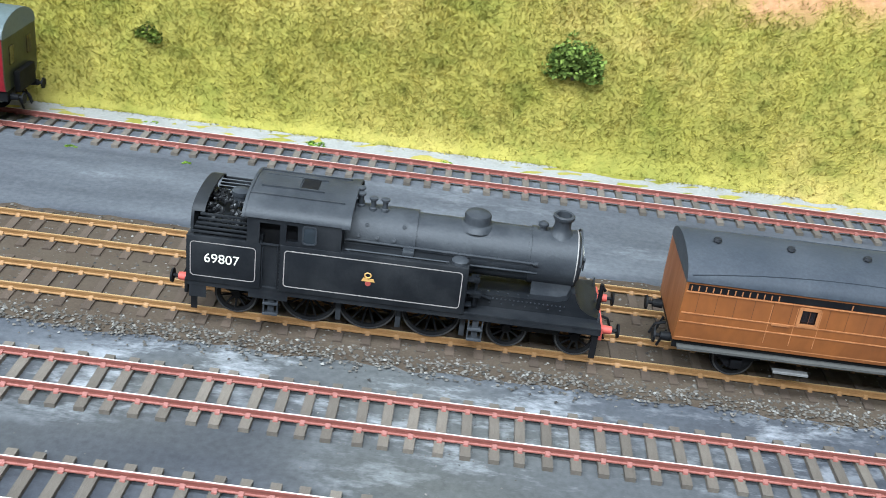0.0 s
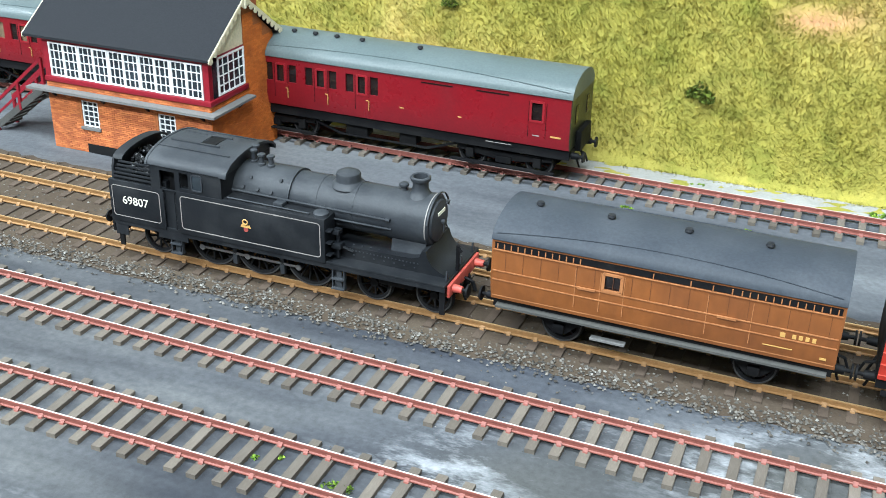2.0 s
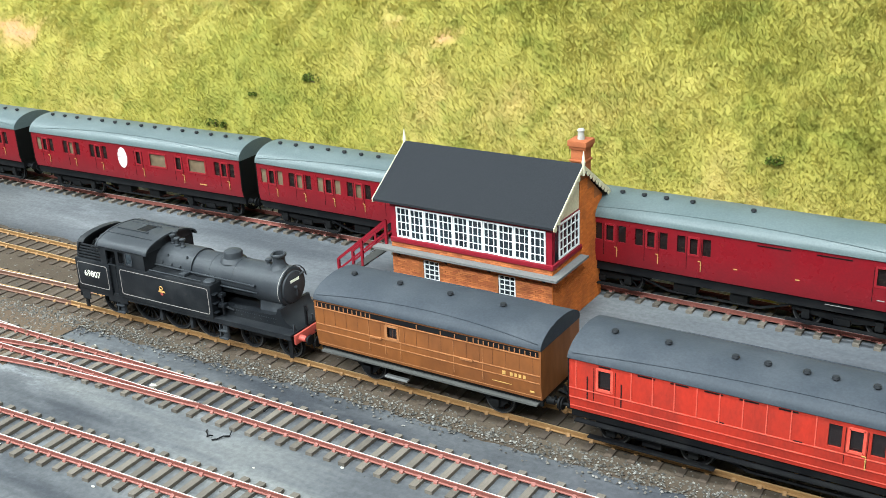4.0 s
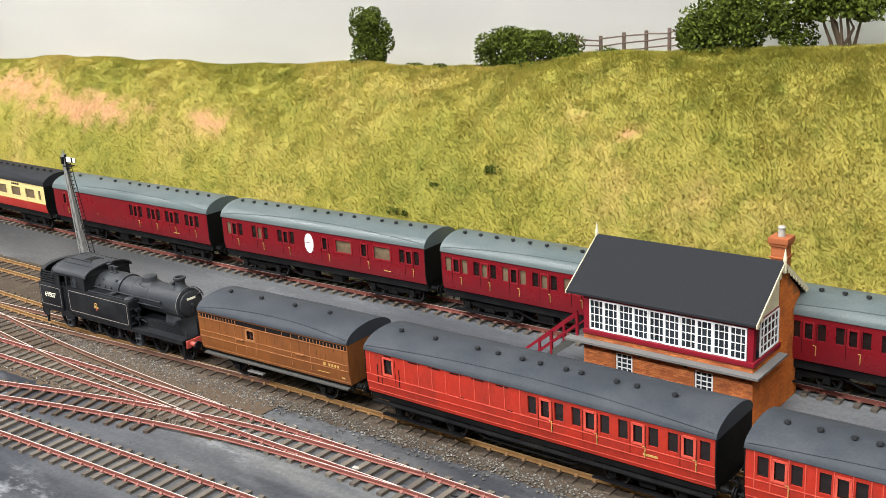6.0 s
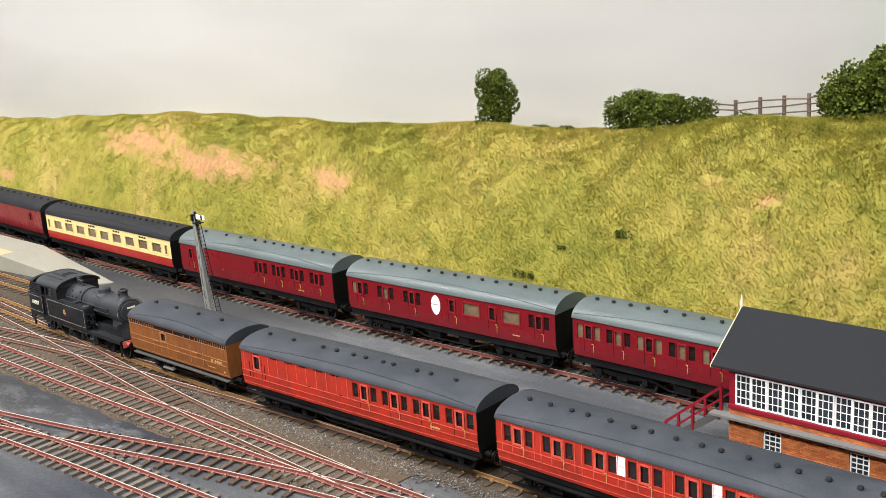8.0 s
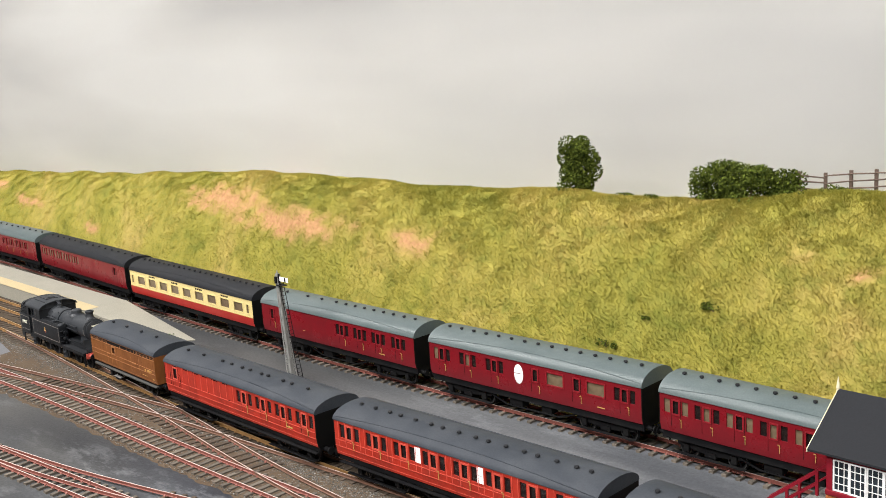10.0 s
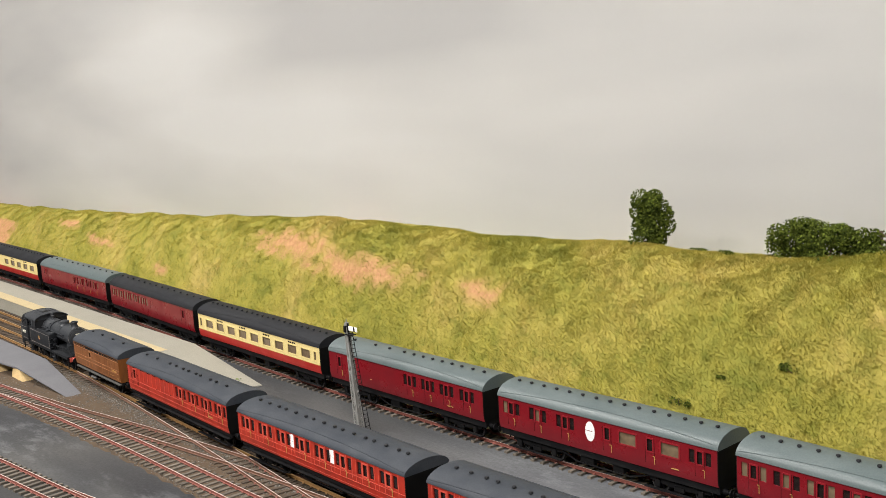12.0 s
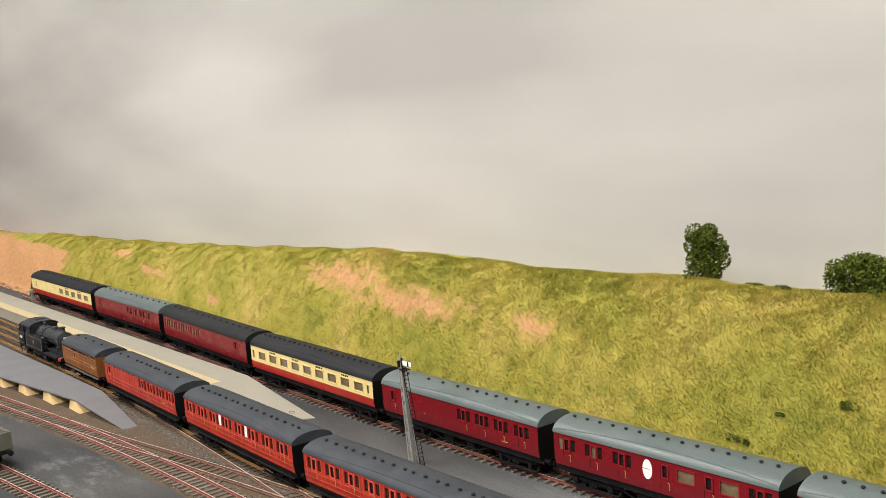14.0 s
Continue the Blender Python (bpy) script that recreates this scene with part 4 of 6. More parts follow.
    for x, y, h in ((-2.0, -0.15, 0.34), (-1.58, -0.15, 0.34), (-2.45, 0.0, 0.4), (-2.5, 0.25, 0.5)):
        bm = lathe(bmesh.new(), [(0.16, 4.43), (0.15, 4.53), (0.10, 4.56), (0.10, 4.48 + h), (0.16, 4.50 + h), (0.16, 4.57 + h), (0.07, 4.60 + h)], x, y, 12)
        part("safety_valve", bm, M_LOCO_TOP, fire)
    for x, z in ((-2.1, 4.14), (-1.7, 3.78), (-1.1, 3.76), (-2.35, 3.80), (-0.8, 4.2)):
        y = -math.sqrt(max(0.0, 1.04**2 - (z - 3.44) ** 2))
        part("washout_plug", cyl(bmesh.new(), (x, y + 0.04, z - 0.02), (x, y - 0.07, z + 0.03), 0.07, n=8), M_LOCO_TOP, fire)
    for s in (-1, 1):
        bm = cyl(bmesh.new(), (-2.8, s * 1.10, 3.64), (3.9, s * 1.10, 3.60), 0.045, n=8)
        for x in (-2.2, -0.5, 1.2, 2.6, 3.8):
            cyl(bm, (x, s * 0.93, 3.6), (x, s * 1.10, 3.61), 0.035, n=6)
        cyl(bm, (3.82, s * 1.10, 3.60), (3.98, s * 1.10, 3.60), 0.08, n=8)
        part("ejector_pipe", bm, M_LOCO_TOP, boiler)
        part("running_pipe", cyl(bmesh.new(), (0.2, s * 1.05, 3.2), (4.0, s * 1.02, 3.2), 0.04, n=8), M_LOCO_TOP, boiler)
    part("smokebox_handrail", prism(bmesh.new(), [(1.10 * math.cos(a), 3.43 + 1.10 * math.sin(a)) for a in np.linspace(0.2, 2.94, 24)] + [(1.06 * math.cos(a), 3.43 + 1.06 * math.sin(a)) for a in np.linspace(2.94, 0.2, 24)], 5.42, 5.48), M_LOCO_TOP, sm)
    # raised platform over the cylinders and the sweeping front apron
    bm = prism(bmesh.new(), [(1.65, 1.70), (6.45, 1.70), (6.40, 1.76), (6.05, 1.86), (5.75, 2.05), (5.55, 2.32), (5.46, 2.62), (5.3, 2.62), (5.2, 2.34), (4.9, 2.24), (1.65, 2.16)], -1.14, 1.14, "y")
    apron = part("front_apron", bm, M_LOCO, e, "black raised front platform with swept apron")
    bm = bmesh.new()
    for k in range(20):
        cyl(bm, (2.3 + k * 0.15, -1.14, 2.06), (2.3 + k * 0.15, -1.165, 2.06), 0.03, n=6)
    for k in range(7):
        cyl(bm, (2.5 + k * 0.42, -1.14, 1.88), (2.5 + k * 0.42, -1.165, 1.88), 0.03, n=6)
        cyl(bm, (2.4 + k * 0.36, -0.95, 2.18), (2.4 + k * 0.36, -0.95, 2.23), 0.03, n=6)
    tagged(part("rivets", bm, M_LOCO_TOP, apron), kind="stuff")
    bm = cyl(bmesh.new(), (1.95, -1.35, 1.75), (1.95, -1.35, 3.0), 0.07, n=8)
    soft_box(bm, 1.72, 2.15, -1.55, -1.2, 2.2, 2.42, 0.04)
    soft_box(bm, 1.75, 2.05, -1.5, -1.15, 2.75, 2.95, 0.04)
    cyl(bm, (1.95, -1.35, 2.3), (2.5, -1.2, 2.05), 0.06, n=8)
    part("brake_pump", bm, M_LOCO, e, "black pump beside the boiler")
    # beams, buffers, lamp irons, steps
    part("buffer_beam", soft_box(bmesh.new(), 6.48, 6.6, -1.5, 1.5, 1.10, 1.60, 0.03), M_BUFFER, e, "red buffer beam")
    part("buffer_beam", soft_box(bmesh.new(), -8.27, -8.15, -1.72, 1.72, 1.05, 1.62, 0.03), M_FRAME, e, "dark buffer beam")
    buffers(e, 6.6, 1)
    buffers(e, -8.27, -1)
    coupling(e, 6.6, 1)
    coupling(e, -8.27, -1)
    bm = cyl(bmesh.new(), (6.45, -0.4, 1.72), (6.45, -0.4, 2.75), 0.08, n=8)
    cyl(bm, (6.45, -0.4, 2.7), (6.6, -0.4, 2.5), 0.06, n=8)
    part("vacuum_pipe", bm, M_FRAME, e, "black upright vacuum pipe")
    for y in (-1.3, 0.1, 1.3):
        part("lamp_iron", soft_box(bmesh.new(), 6.36, 6.42, y - 0.05, y + 0.05, 1.70, 2.08, 0.01), M_LOCO_TOP, e)
    for x in (-7.95, -5.2, 2.1, 6.35):
        bm = box(bmesh.new(), x - 0.11, x + 0.11, -1.62, -1.55, 0.62 if -6 < x < 6 else 0.40, 1.5)
        if -6 < x < 6:
            box(bm, x - 0.27, x + 0.27, -1.78, -1.50, 0.58, 0.64)
            box(bm, x - 0.27, x + 0.27, -1.78, -1.50, 1.00, 1.05)
            box(bm, x - 0.27, x - 0.22, -1.70, -1.55, 0.6, 1.5)
            box(bm, x + 0.22, x + 0.27, -1.70, -1.55, 0.6, 1.5)
        part("step", bm, M_LOCO_TOP if -6 < x < 6 else M_FRAME, e, "grey-black footstep")
    for x in (-2.85, -0.68, 1.65):
        part("brake_hanger", soft_box(bmesh.new(), x - 0.1, x + 0.1, -1.15, -0.95, 0.35, 1.4, 0.03), M_LOCO_TOP, e)
    bm = bmesh.new()
    for s in (-1, 1):
        soft_box(bm, 3.6, 5.1, min(s * 1.35, s * 0.75), max(s * 1.35, s * 0.75), 0.95, 1.55, 0.15)
    part("cylinders", bm, M_FRAME, e, "black cylinder casings")
    # wheels and rods
    for x, r in ((-6.6, 0.76), (-3.95, 1.08), (-1.83, 1.08), (0.48, 1.08), (3.25, 0.74), (5.75, 0.74)):
        w = part("wheelset", wheelset(r, 14 if r > 1 else 10), [M_FRAME, M_WHEELRIM], e, "black spoked wheels", at=(x, 0, r))
        WHEELS.append((w, (x, 0, r), r))
    for x in (3.25, 5.75):
        part("bogie_axlebox", soft_box(bmesh.new(), x - 0.2, x + 0.2, -0.75, -0.62, 0.55, 1.05, 0.04), M_FRAME, e)
    rods = []
    for s in (-1, 1):
        y = s * 1.08
        bm = soft_box(bmesh.new(), -3.95, 0.48, min(y, y + s * 0.07), max(y, y + s * 0.07), -0.055, 0.055, 0.02)
        for x in (-3.95, -1.83, 0.48):
            cyl(bm, (x, y - s * 0.15, 0), (x, y + s * 0.11, 0), 0.13, n=12)
        rods.append(part("coupling_rod", bm, M_STEEL, e, "worn steel coupling rod", at=(0, 0, 1.08)))
    return e, rods


def bogie(parent, x, r=0.70, base=1.7):
    bm = bmesh.new()
    for s in (-1, 1):
        y0, y1 = min(s * 1.22, s * 1.08), max(s * 1.22, s * 1.08)
        prism(bm, [(-base - 0.7, 0.85), (-0.6, 0.62), (0.6, 0.62), (base + 0.7, 0.85), (base + 0.7, 1.1), (0.6, 1.0), (-0.6, 1.0), (-base - 0.7, 1.1)], y0, y1, "y")
        for k in (-base, base):
            soft_box(bm, k - 0.2, k + 0.2, min(s * 1.36, s * 1.1), max(s * 1.36, s * 1.1), 0.5, 0.98, 0.05)
        soft_box(bm, -0.4, 0.4, min(s * 1.3, s * 1.1), max(s * 1.3, s * 1.1), 0.45, 0.8, 0.05)
        box(bm, -base - 0.9, base + 0.9, min(s * 1.6, s * 1.35), max(s * 1.6, s * 1.35), 0.36, 0.43)
    box(bm, -0.5, 0.5, -1.1, 1.1, 0.7, 1.15)
    b = part("bogie", bm, M_FRAME, parent, "black bogie frame", at=(x, 0, 0))
    for k in (-base, base):
        w = part("wheelset", wheelset(r, 8), [M_FRAME, M_WHEELRIM], b, at=(k, 0, r))
        WHEELS.append((w, (k, 0, r), r))
    return b


PANES = {}


def pane(parent, x, w, z0, z1, mat=None, framed=None):
    key = (round(w, 2), round(z1 - z0, 2), (mat or M_GLASS).name)
    if key not in PANES:
        PANES[key] = finish("pane", box(bmesh.new(), -w / 2 - 0.02, w / 2 + 0.02, -0.012, 0.012, -0.02, z1 - z0 + 0.02), mat or M_GLASS, 0)
    again("pane", PANES[key], parent, (x, -1.71, z0))
    if framed:
        key = (round(w, 2), round(z1 - z0, 2), framed.name, "frame")
        if key not in PANES:
            PANES[key] = finish("window_frame", ring_line(bmesh.new(), -w / 2 - 0.05, w / 2 + 0.05, -0.05, z1 - z0 + 0.05, 0, 0.105, 0.07, 0.03), framed, 30)
        again("window_frame", PANES[key], parent, (x, -1.80, z0))


VENT = None


def roof_vents(parent, xs, top, y=-0.35, w=1.84, rise=0.95):
    global VENT
    if VENT is None:
        bm = cyl(bmesh.new(), (0, 0, -0.1), (0, 0, 0.06), 0.085, n=10)
        cyl(bm, (0, 0, 0.06), (0, 0, 0.15), 0.15, 0.12, 12)
        VENT = finish("roof_vent", bm, M_ROOF_BLACK, 35)
    for x in xs:
        again("roof_vent", VENT, parent, (x, y, top - rise * (1 - math.sqrt(1 - (y / w) ** 2))))


def coach(name, label, L, paint, roof_mat, windows, group, gutter=4.08, beads=None, bead_mat=None, end_mat=None, vents=10, handles=(), doors=(), upper=None, frame_mat=None, vent_y=-0.35, marks=(), z_win=(2.85, 3.78), boards=False, rise=0.95, lean_strip=True, van=False, pale_panes=None, sole=1.75):
    """A carriage about its middle, standing on rails at z 0. windows: (x, width, framed)."""
    c = thing(name, label, "van" if van else "coach", group)
    h = L / 2
    zb, z0, z1 = sole, z_win[0], z_win[1]
    bm = prism(bmesh.new(), [(-1.69, zb), (1.69, zb), (1.8, 2.25), (1.8, z0), (-1.8, z0), (-1.8, 2.25)], -h, h)
    body = part("lower_body", bm, paint, c, smooth=20)
    holes = [(x - w / 2, x + w / 2, z0 + 0.03, z1) for x, w, _ in windows]
    part("side_wall", panel(bmesh.new(), -h, h, z0, gutter, -1.8, -1.66, holes), upper or paint, c, "cream upper side" if upper else "", smooth=20)
    part("side_wall", box(bmesh.new(), -h, h, 1.66, 1.8, z0, gutter), upper or paint, c, smooth=20)
    if upper:
        part("cream_band", box(bmesh.new(), -h + 0.01, h - 0.01, -1.808, -1.80, 2.58, z0), upper, c, "cream waist band")
        part("lining", box(bmesh.new(), -h + 0.01, h - 0.01, -1.815, -1.80, 2.54, 2.58), M_GOLD, c, "thin gold line")
    part("interior", box(bmesh.new(), -h + 0.2, h - 0.2, -1.25, 1.4, z0 + 0.01, z1 - 0.01), M_WINFRAME, c, "dark seats and partitions")
    for i, (x, w, framed) in enumerate(windows):
        pane(body, x, w, z0, z1, M_GLASS_PALE if pale_panes and i in pale_panes else M_GLASS, (frame_mat or paint) if framed else None)
    # roof with rounded ends
    prof = arch(1.86, gutter, rise, 18) + [(-1.78, gutter - 0.06), (1.78, gutter - 0.06)]
    roof = part("roof", prism(bmesh.new(), prof, -h - 0.06, h + 0.06), roof_mat, c, "weathered curved roof")
    if lean_strip:
        for s in (-1, 1):
            bm, pts = bmesh.new(), []
            for k in range(31):
                u = k / 30 * 2 - 1
                a = radians(18 + 22 * (1 - u * u))
                pts.append((u * (h - 0.1), s * -1.87 * math.cos(a), gutter + (rise + 0.01) * math.sin(a)))
            tube(bm, pts, 0.022)
            part("rain_strip", bm, roof_mat, roof)
    if vents:
        roof_vents(roof, vents if isinstance(vents, (list, tuple)) else np.linspace(-h + 0.9, h - 0.9, vents), gutter + rise, vent_y, rise=rise)
    for s in (-1, 1):
        prof = [(-1.69, zb), (1.69, zb), (1.81, 2.25), (1.81, gutter)] + arch(1.81, gutter, rise - 0.05, 14) + [(-1.81, 2.25)]
        clean = [p for i, p in enumerate(prof) if p != prof[i - 1]]
        part("end_wall", prism(bmesh.new(), clean, s * h, s * (h + 0.05)), end_mat or M_END, c, "dark coach end")
    # doors, mouldings, handles
    seam = finish("door_seam", box(bmesh.new(), -0.012, 0.012, -1.81, -1.79, 1.95 if van else 2.2, z1), M_TEAKBEAD if van else M_END, 0)
    for a in doors:
        again("door_seam", seam, body, (a, 0, 0))
    for z in beads or ():
        y = -1.8 + max(0.0, 2.25 - z) * 0.2
        part("beading", box(bmesh.new(), -h, h, y - 0.022, y + 0.03, z - 0.02, z + 0.02), bead_mat, body)
    for x in handles:
        bm = box(bmesh.new(), x - 0.03, x + 0.03, -1.85, -1.80, 2.52, 2.56)
        box(bm, x - 0.015, x + 0.015, -1.85, -1.82, 2.2, 2.72)
        box(bm, x - 0.14, x - 0.03, -1.85, -1.82, 2.70, 2.735)
        part("door_handle", bm, M_GOLD, body, "brass grab handle")
    for x, z, w, hh, mat in marks:
        part("marking", box(bmesh.new(), x - w / 2, x + w / 2, -1.815, -1.801, z - hh / 2, z + hh / 2), mat, body)
    # underframe
    bm = box(bmesh.new(), -h, h, -1.55, -1.43, 1.22, zb)
    box(bm, -h, h, 1.43, 1.55, 1.22, zb)
    box(bm, -h, h, -1.43, 1.43, 1.35, zb)
    part("solebar", bm, M_FRAME, c, "black solebar")
    if not van:
        bm = prism(bmesh.new(), [(-4.2, 1.14), (-2.4, 0.55), (2.4, 0.55), (4.2, 1.14), (3.9, 1.14), (2.3, 0.64), (-2.3, 0.64), (-3.9, 1.14)], -1.35, -1.27, "y")
        part("truss", bm, M_FRAME, c)
        for x, w in ((-1.5, 1.2), (1.3, 0.9)):
            part("battery_box", soft_box(bmesh.new(), x - w / 2, x + w / 2, -1.3, -0.6, 0.62, 1.35, 0.04), M_FRAME, c)
        if boards:
            part("footboard", box(bmesh.new(), -h + 0.2, h - 0.2, -1.78, -1.5, 1.08, 1.14), M_FRAME, c)
        for x in (-h + 3.3, h - 3.3):
            bogie(c, x)
    for s in (-1, 1):
        buffers(c, s * h, s, 1.35, False)
        coupling(c, s * h, s)
    return c


def trio(x, w=0.46, gap=0.62):
    return [(x - gap, w * 0.85, False), (x, w, True), (x + gap, w * 0.85, False)]


def teak_van():
    L = 11.3
    v = coach("teak_van", "varnished teak four-wheeled van with dark grey roof", L, M_TEAK, M_ROOF_DARK, [(-1.5, 0.62, True)], "vehicles of the moving train", gutter=3.9, beads=(2.72, 2.38, 1.72), bead_mat=M_TEAKBEAD,
              end_mat=M_TEAK, vents=[-4.6, -2.1, 0.5, 3.1], doors=(-2.75, -1.9, -1.1, 1.6, 3.0), frame_mat=M_TEAKBEAD, van=True, z_win=(2.78, 3.4), vent_y=-0.1, sole=1.58, rise=0.72,
              marks=((4.0, 2.52, 0.16, 0.16, M_GOLD), (4.35, 2.52, 0.12, 0.15, M_GOLD), (4.55, 2.52, 0.12, 0.15, M_GOLD), (4.75, 2.52, 0.12, 0.15, M_GOLD), (4.95, 2.52, 0.12, 0.15, M_GOLD), (5.3, 1.95, 0.2, 0.08, M_GOLD), (3.9, 2.05, 0.9, 0.03, M_GOLD)))
    bm = box(bmesh.new(), -L / 2, L / 2, -1.83, -1.80, 3.50, 3.535)
    vent = part("vent_rail", bm, M_TEAKBEAD, v, "pale ventilator rail")
    part("vent_slot", box(bmesh.new(), -L / 2 + 0.05, L / 2 - 0.05, -1.806, -1.80, 3.56, 3.80), M_FRAME, v, "dark ventilator slot")
    louvre = finish("louvre", box(bmesh.new(), -0.018, 0.018, -0.012, 0.01, 0.02, 0.2), M_TEAKBEAD, 0)
    for a, b in ((-5.5, -2.6), (2.6, 5.5)):
        for x in np.arange(a, b, 0.24):
            again("louvre", louvre, vent, (x, -1.82, 3.55))
    for x in (-0.2, 1.0, 1.7, 2.3):
        again("louvre", louvre, vent, (x, -1.82, 3.55))
    plank = finish("plank", box(bmesh.new(), -0.008, 0.008, -0.008, 0.0, 2.74, 3.5), M_TEAKDARK, 0)
    for x in np.arange(-5.2, 5.4, 0.62):
        again("plank_joint", plank, v, (x, -1.80, 0))
    for x in (-2.3, 2.3):
        bm = box(bmesh.new(), x - 0.35, x + 0.25, -1.88, -1.82, 2.68, 2.76)
        part("door_handle", bm, M_TEAKBEAD, v, "pale door handle")
    for x in (-3.3, 3.3):
        for s in (-1, 1):
            bm = bmesh.new()
            prism(bm, [(x - 0.9, 1.15), (x - 0.25, 0.5), (x + 0.25, 0.5), (x + 0.9, 1.15)], s * 1.2 - 0.05, s * 1.2 + 0.05, "y")
            soft_box(bm, x - 0.8, x + 0.8, s * 1.3 - 0.06, s * 1.3 + 0.06, 0.95, 1.1, 0.03)
            soft_box(bm, x - 0.2, x + 0.2, s * 1.32 - 0.1, s * 1.32 + 0.1, 0.55, 0.9, 0.04)
            part("axle_guard", bm, M_FRAME, v, "black axle guard")
        w = part("wheelset", wheelset(0.72, 8), [M_FRAME, M_WHEELRIM], v, at=(x, 0, 0.72))
        WHEELS.append((w, (x, 0, 0.72), 0.72))
    part("step_board", box(bmesh.new(), -2.1, -0.9, -1.75, -1.5, 0.78, 0.85), M_LEDGE, v, "grey step board")
    part("step_board", box(bmesh.new(), -5.5, 5.5, -1.82, -1.5, 1.30, 1.38), M_STEPGREY, v, "dusty dark grey footboard")
    return v


RED = dict(paint=M_RED, roof_mat=M_ROOF_DARK, group="vehicles of the moving train", beads=(2.62, 2.2, 1.78), bead_mat=M_REDBEAD_GLINT, gutter=3.9, z_win=(2.77, 3.68), boards=True, frame_mat=M_REDBEAD_GLINT, sole=1.6, rise=0.74)


def panel_beads(c, xs, z0, z1, mat):
    mesh = finish("panel_bead", box(bmesh.new(), -0.018, 0.018, -1.822, -1.79, z0, z1), mat, 0)
    for x in xs:
        again("panel_bead", mesh, c, (x, 0, 0))
    return c


def red_brake():
    w = [(-8.0, 0.62, True)]
    hs = []
    for k in range(4):
        x = 1.35 + k * 2.33
        w += trio(x, 0.54, 0.72)
        hs.append(x + 0.35)
    return panel_beads(coach("brake_coach", "bright red brake coach with dark grey roof", 19.0, windows=w, handles=hs, doors=(-8.45, -7.55, 0.98, 1.72, 3.3, 4.05, 5.63, 6.38, 7.96, 8.7),
                 vents=[-8.2, -6.0, -3.4, -2.2, -0.8, 0.2, 1.6, 2.4, 4.2, 5.2, 7.0], marks=((6.6, 2.35, 0.7, 0.1, M_GOLD), (-3.4, 2.66, 0.3, 0.05, M_FRAME), (-0.6, 2.66, 0.3, 0.05, M_FRAME), (-8.72, 2.75, 0.05, 1.0, M_FRAME), (-7.3, 2.75, 0.05, 1.0, M_FRAME), (-8.0, 3.80, 0.5, 0.06, M_FRAME), (-6.3, 3.80, 0.7, 0.06, M_FRAME), (-5.0, 3.80, 0.7, 0.06, M_FRAME), (-3.7, 3.80, 0.7, 0.06, M_FRAME), (-2.4, 3.80, 0.7, 0.06, M_FRAME), (-1.0, 3.80, 0.7, 0.06, M_FRAME)), **RED), [-9.2] + [-6.9 + 0.86 * k for k in range(9)], 2.64, 3.84, M_REDBEAD_GLINT)


def red_third(count, length, whites):
    w, hs, ds = [], [], []
    for k in range(count):
        x = 1.4 - length / 2 + k * 2.46
        w += trio(x, 0.54, 0.68)
        hs.append(x + 0.38)
        ds += [x - 0.36, x + 0.36]
    marks = [(1.4 - length / 2 + k * 2.46 + 1.18, 3.3, 0.46, 0.95, M_WHITE) for k in whites]
    marks += [(1.4 - length / 2 + k * 2.46 + 1.18, 3.28, 0.3, 0.02, M_FRAME) for k in whites]
    c = coach("compartment_coach", "bright red compartment coach with dark grey roof", length, windows=w, handles=hs, doors=ds, vents=[1.1 - length / 2 + k * 1.19 + (k % 3) * 0.12 for k in range(2 * count)], marks=marks, **RED)
    return panel_beads(c, [1.4 - length / 2 + k * 2.46 + d for k in range(count) for d in (-1.02, -0.36, 0.36, 1.02)], 2.22, 3.84, M_REDBEAD_GLINT)


# the moving train
LOCO, RODS = locomotive()
LOCO.scale = (0.96, 1, 0.955)
VAN = teak_van()
R1, R2, R3 = red_brake(), red_third(8, 20.3, (2, 4)), red_third(10, 25.2, ())

MAR = dict(paint=M_MAROON, roof_mat=M_ROOF_GREEN, group="vehicles of the standing train", gutter=4.25, frame_mat=M_MAROON_BEAD, z_win=(2.98, 3.92))


def stand(ob, x):
    y, a = heading("rear", x)
    ob.location, ob.rotation_euler[2] = Vector((x, y, 0)) * CM, a


# the standing train, from the right-hand end
c = coach("brake_coach", "maroon brake coach with grey-green roof and dark end", 19.2, windows=trio(-7.7, 0.5, 0.66) + trio(-5.45, 0.5, 0.66) + trio(-3.2, 0.5, 0.66) + trio(-0.95, 0.5, 0.66) + [(8.0, 0.62, True)], handles=(-7.3, -5.05, -2.8, -0.55), doors=(7.6, 8.45, -8.05, -7.3, -5.8, -5.05, -3.55, -2.8, -1.3, -0.55),
          vents=[-9, -7.8, -6.6, -5.4, -4.2, -3.0, -1.6, 1.5], end_mat=M_END_OLIVE, marks=((8.95, 2.35, 0.5, 0.08, M_GOLD), (8.0, 2.3, 0.35, 0.05, M_LINE), (6.2, 1.65, 1.3, 0.03, M_LINE), (1.2, 2.62, 0.2, 0.05, M_GOLD), (4.2, 2.62, 0.2, 0.05, M_GOLD), (3.0, 4.05, 1.6, 0.06, M_END), (-0.2 + 6.0, 4.05, 1.6, 0.06, M_END)), **MAR)
bm = bmesh.new()
for y in (-0.95, 0.95):
    box(bm, 9.65, 9.68, y - 0.22, y + 0.22, 2.9, 3.75)
part("end_window", bm, M_GLASS, c, "dark end window")
bm = soft_box(bmesh.new(), 9.65, 9.95, -0.9, 0.9, 1.5, 2.5, 0.08)
part("gangway_gear", bm, M_END, c, "black end fittings")
stand(c, -27.6)

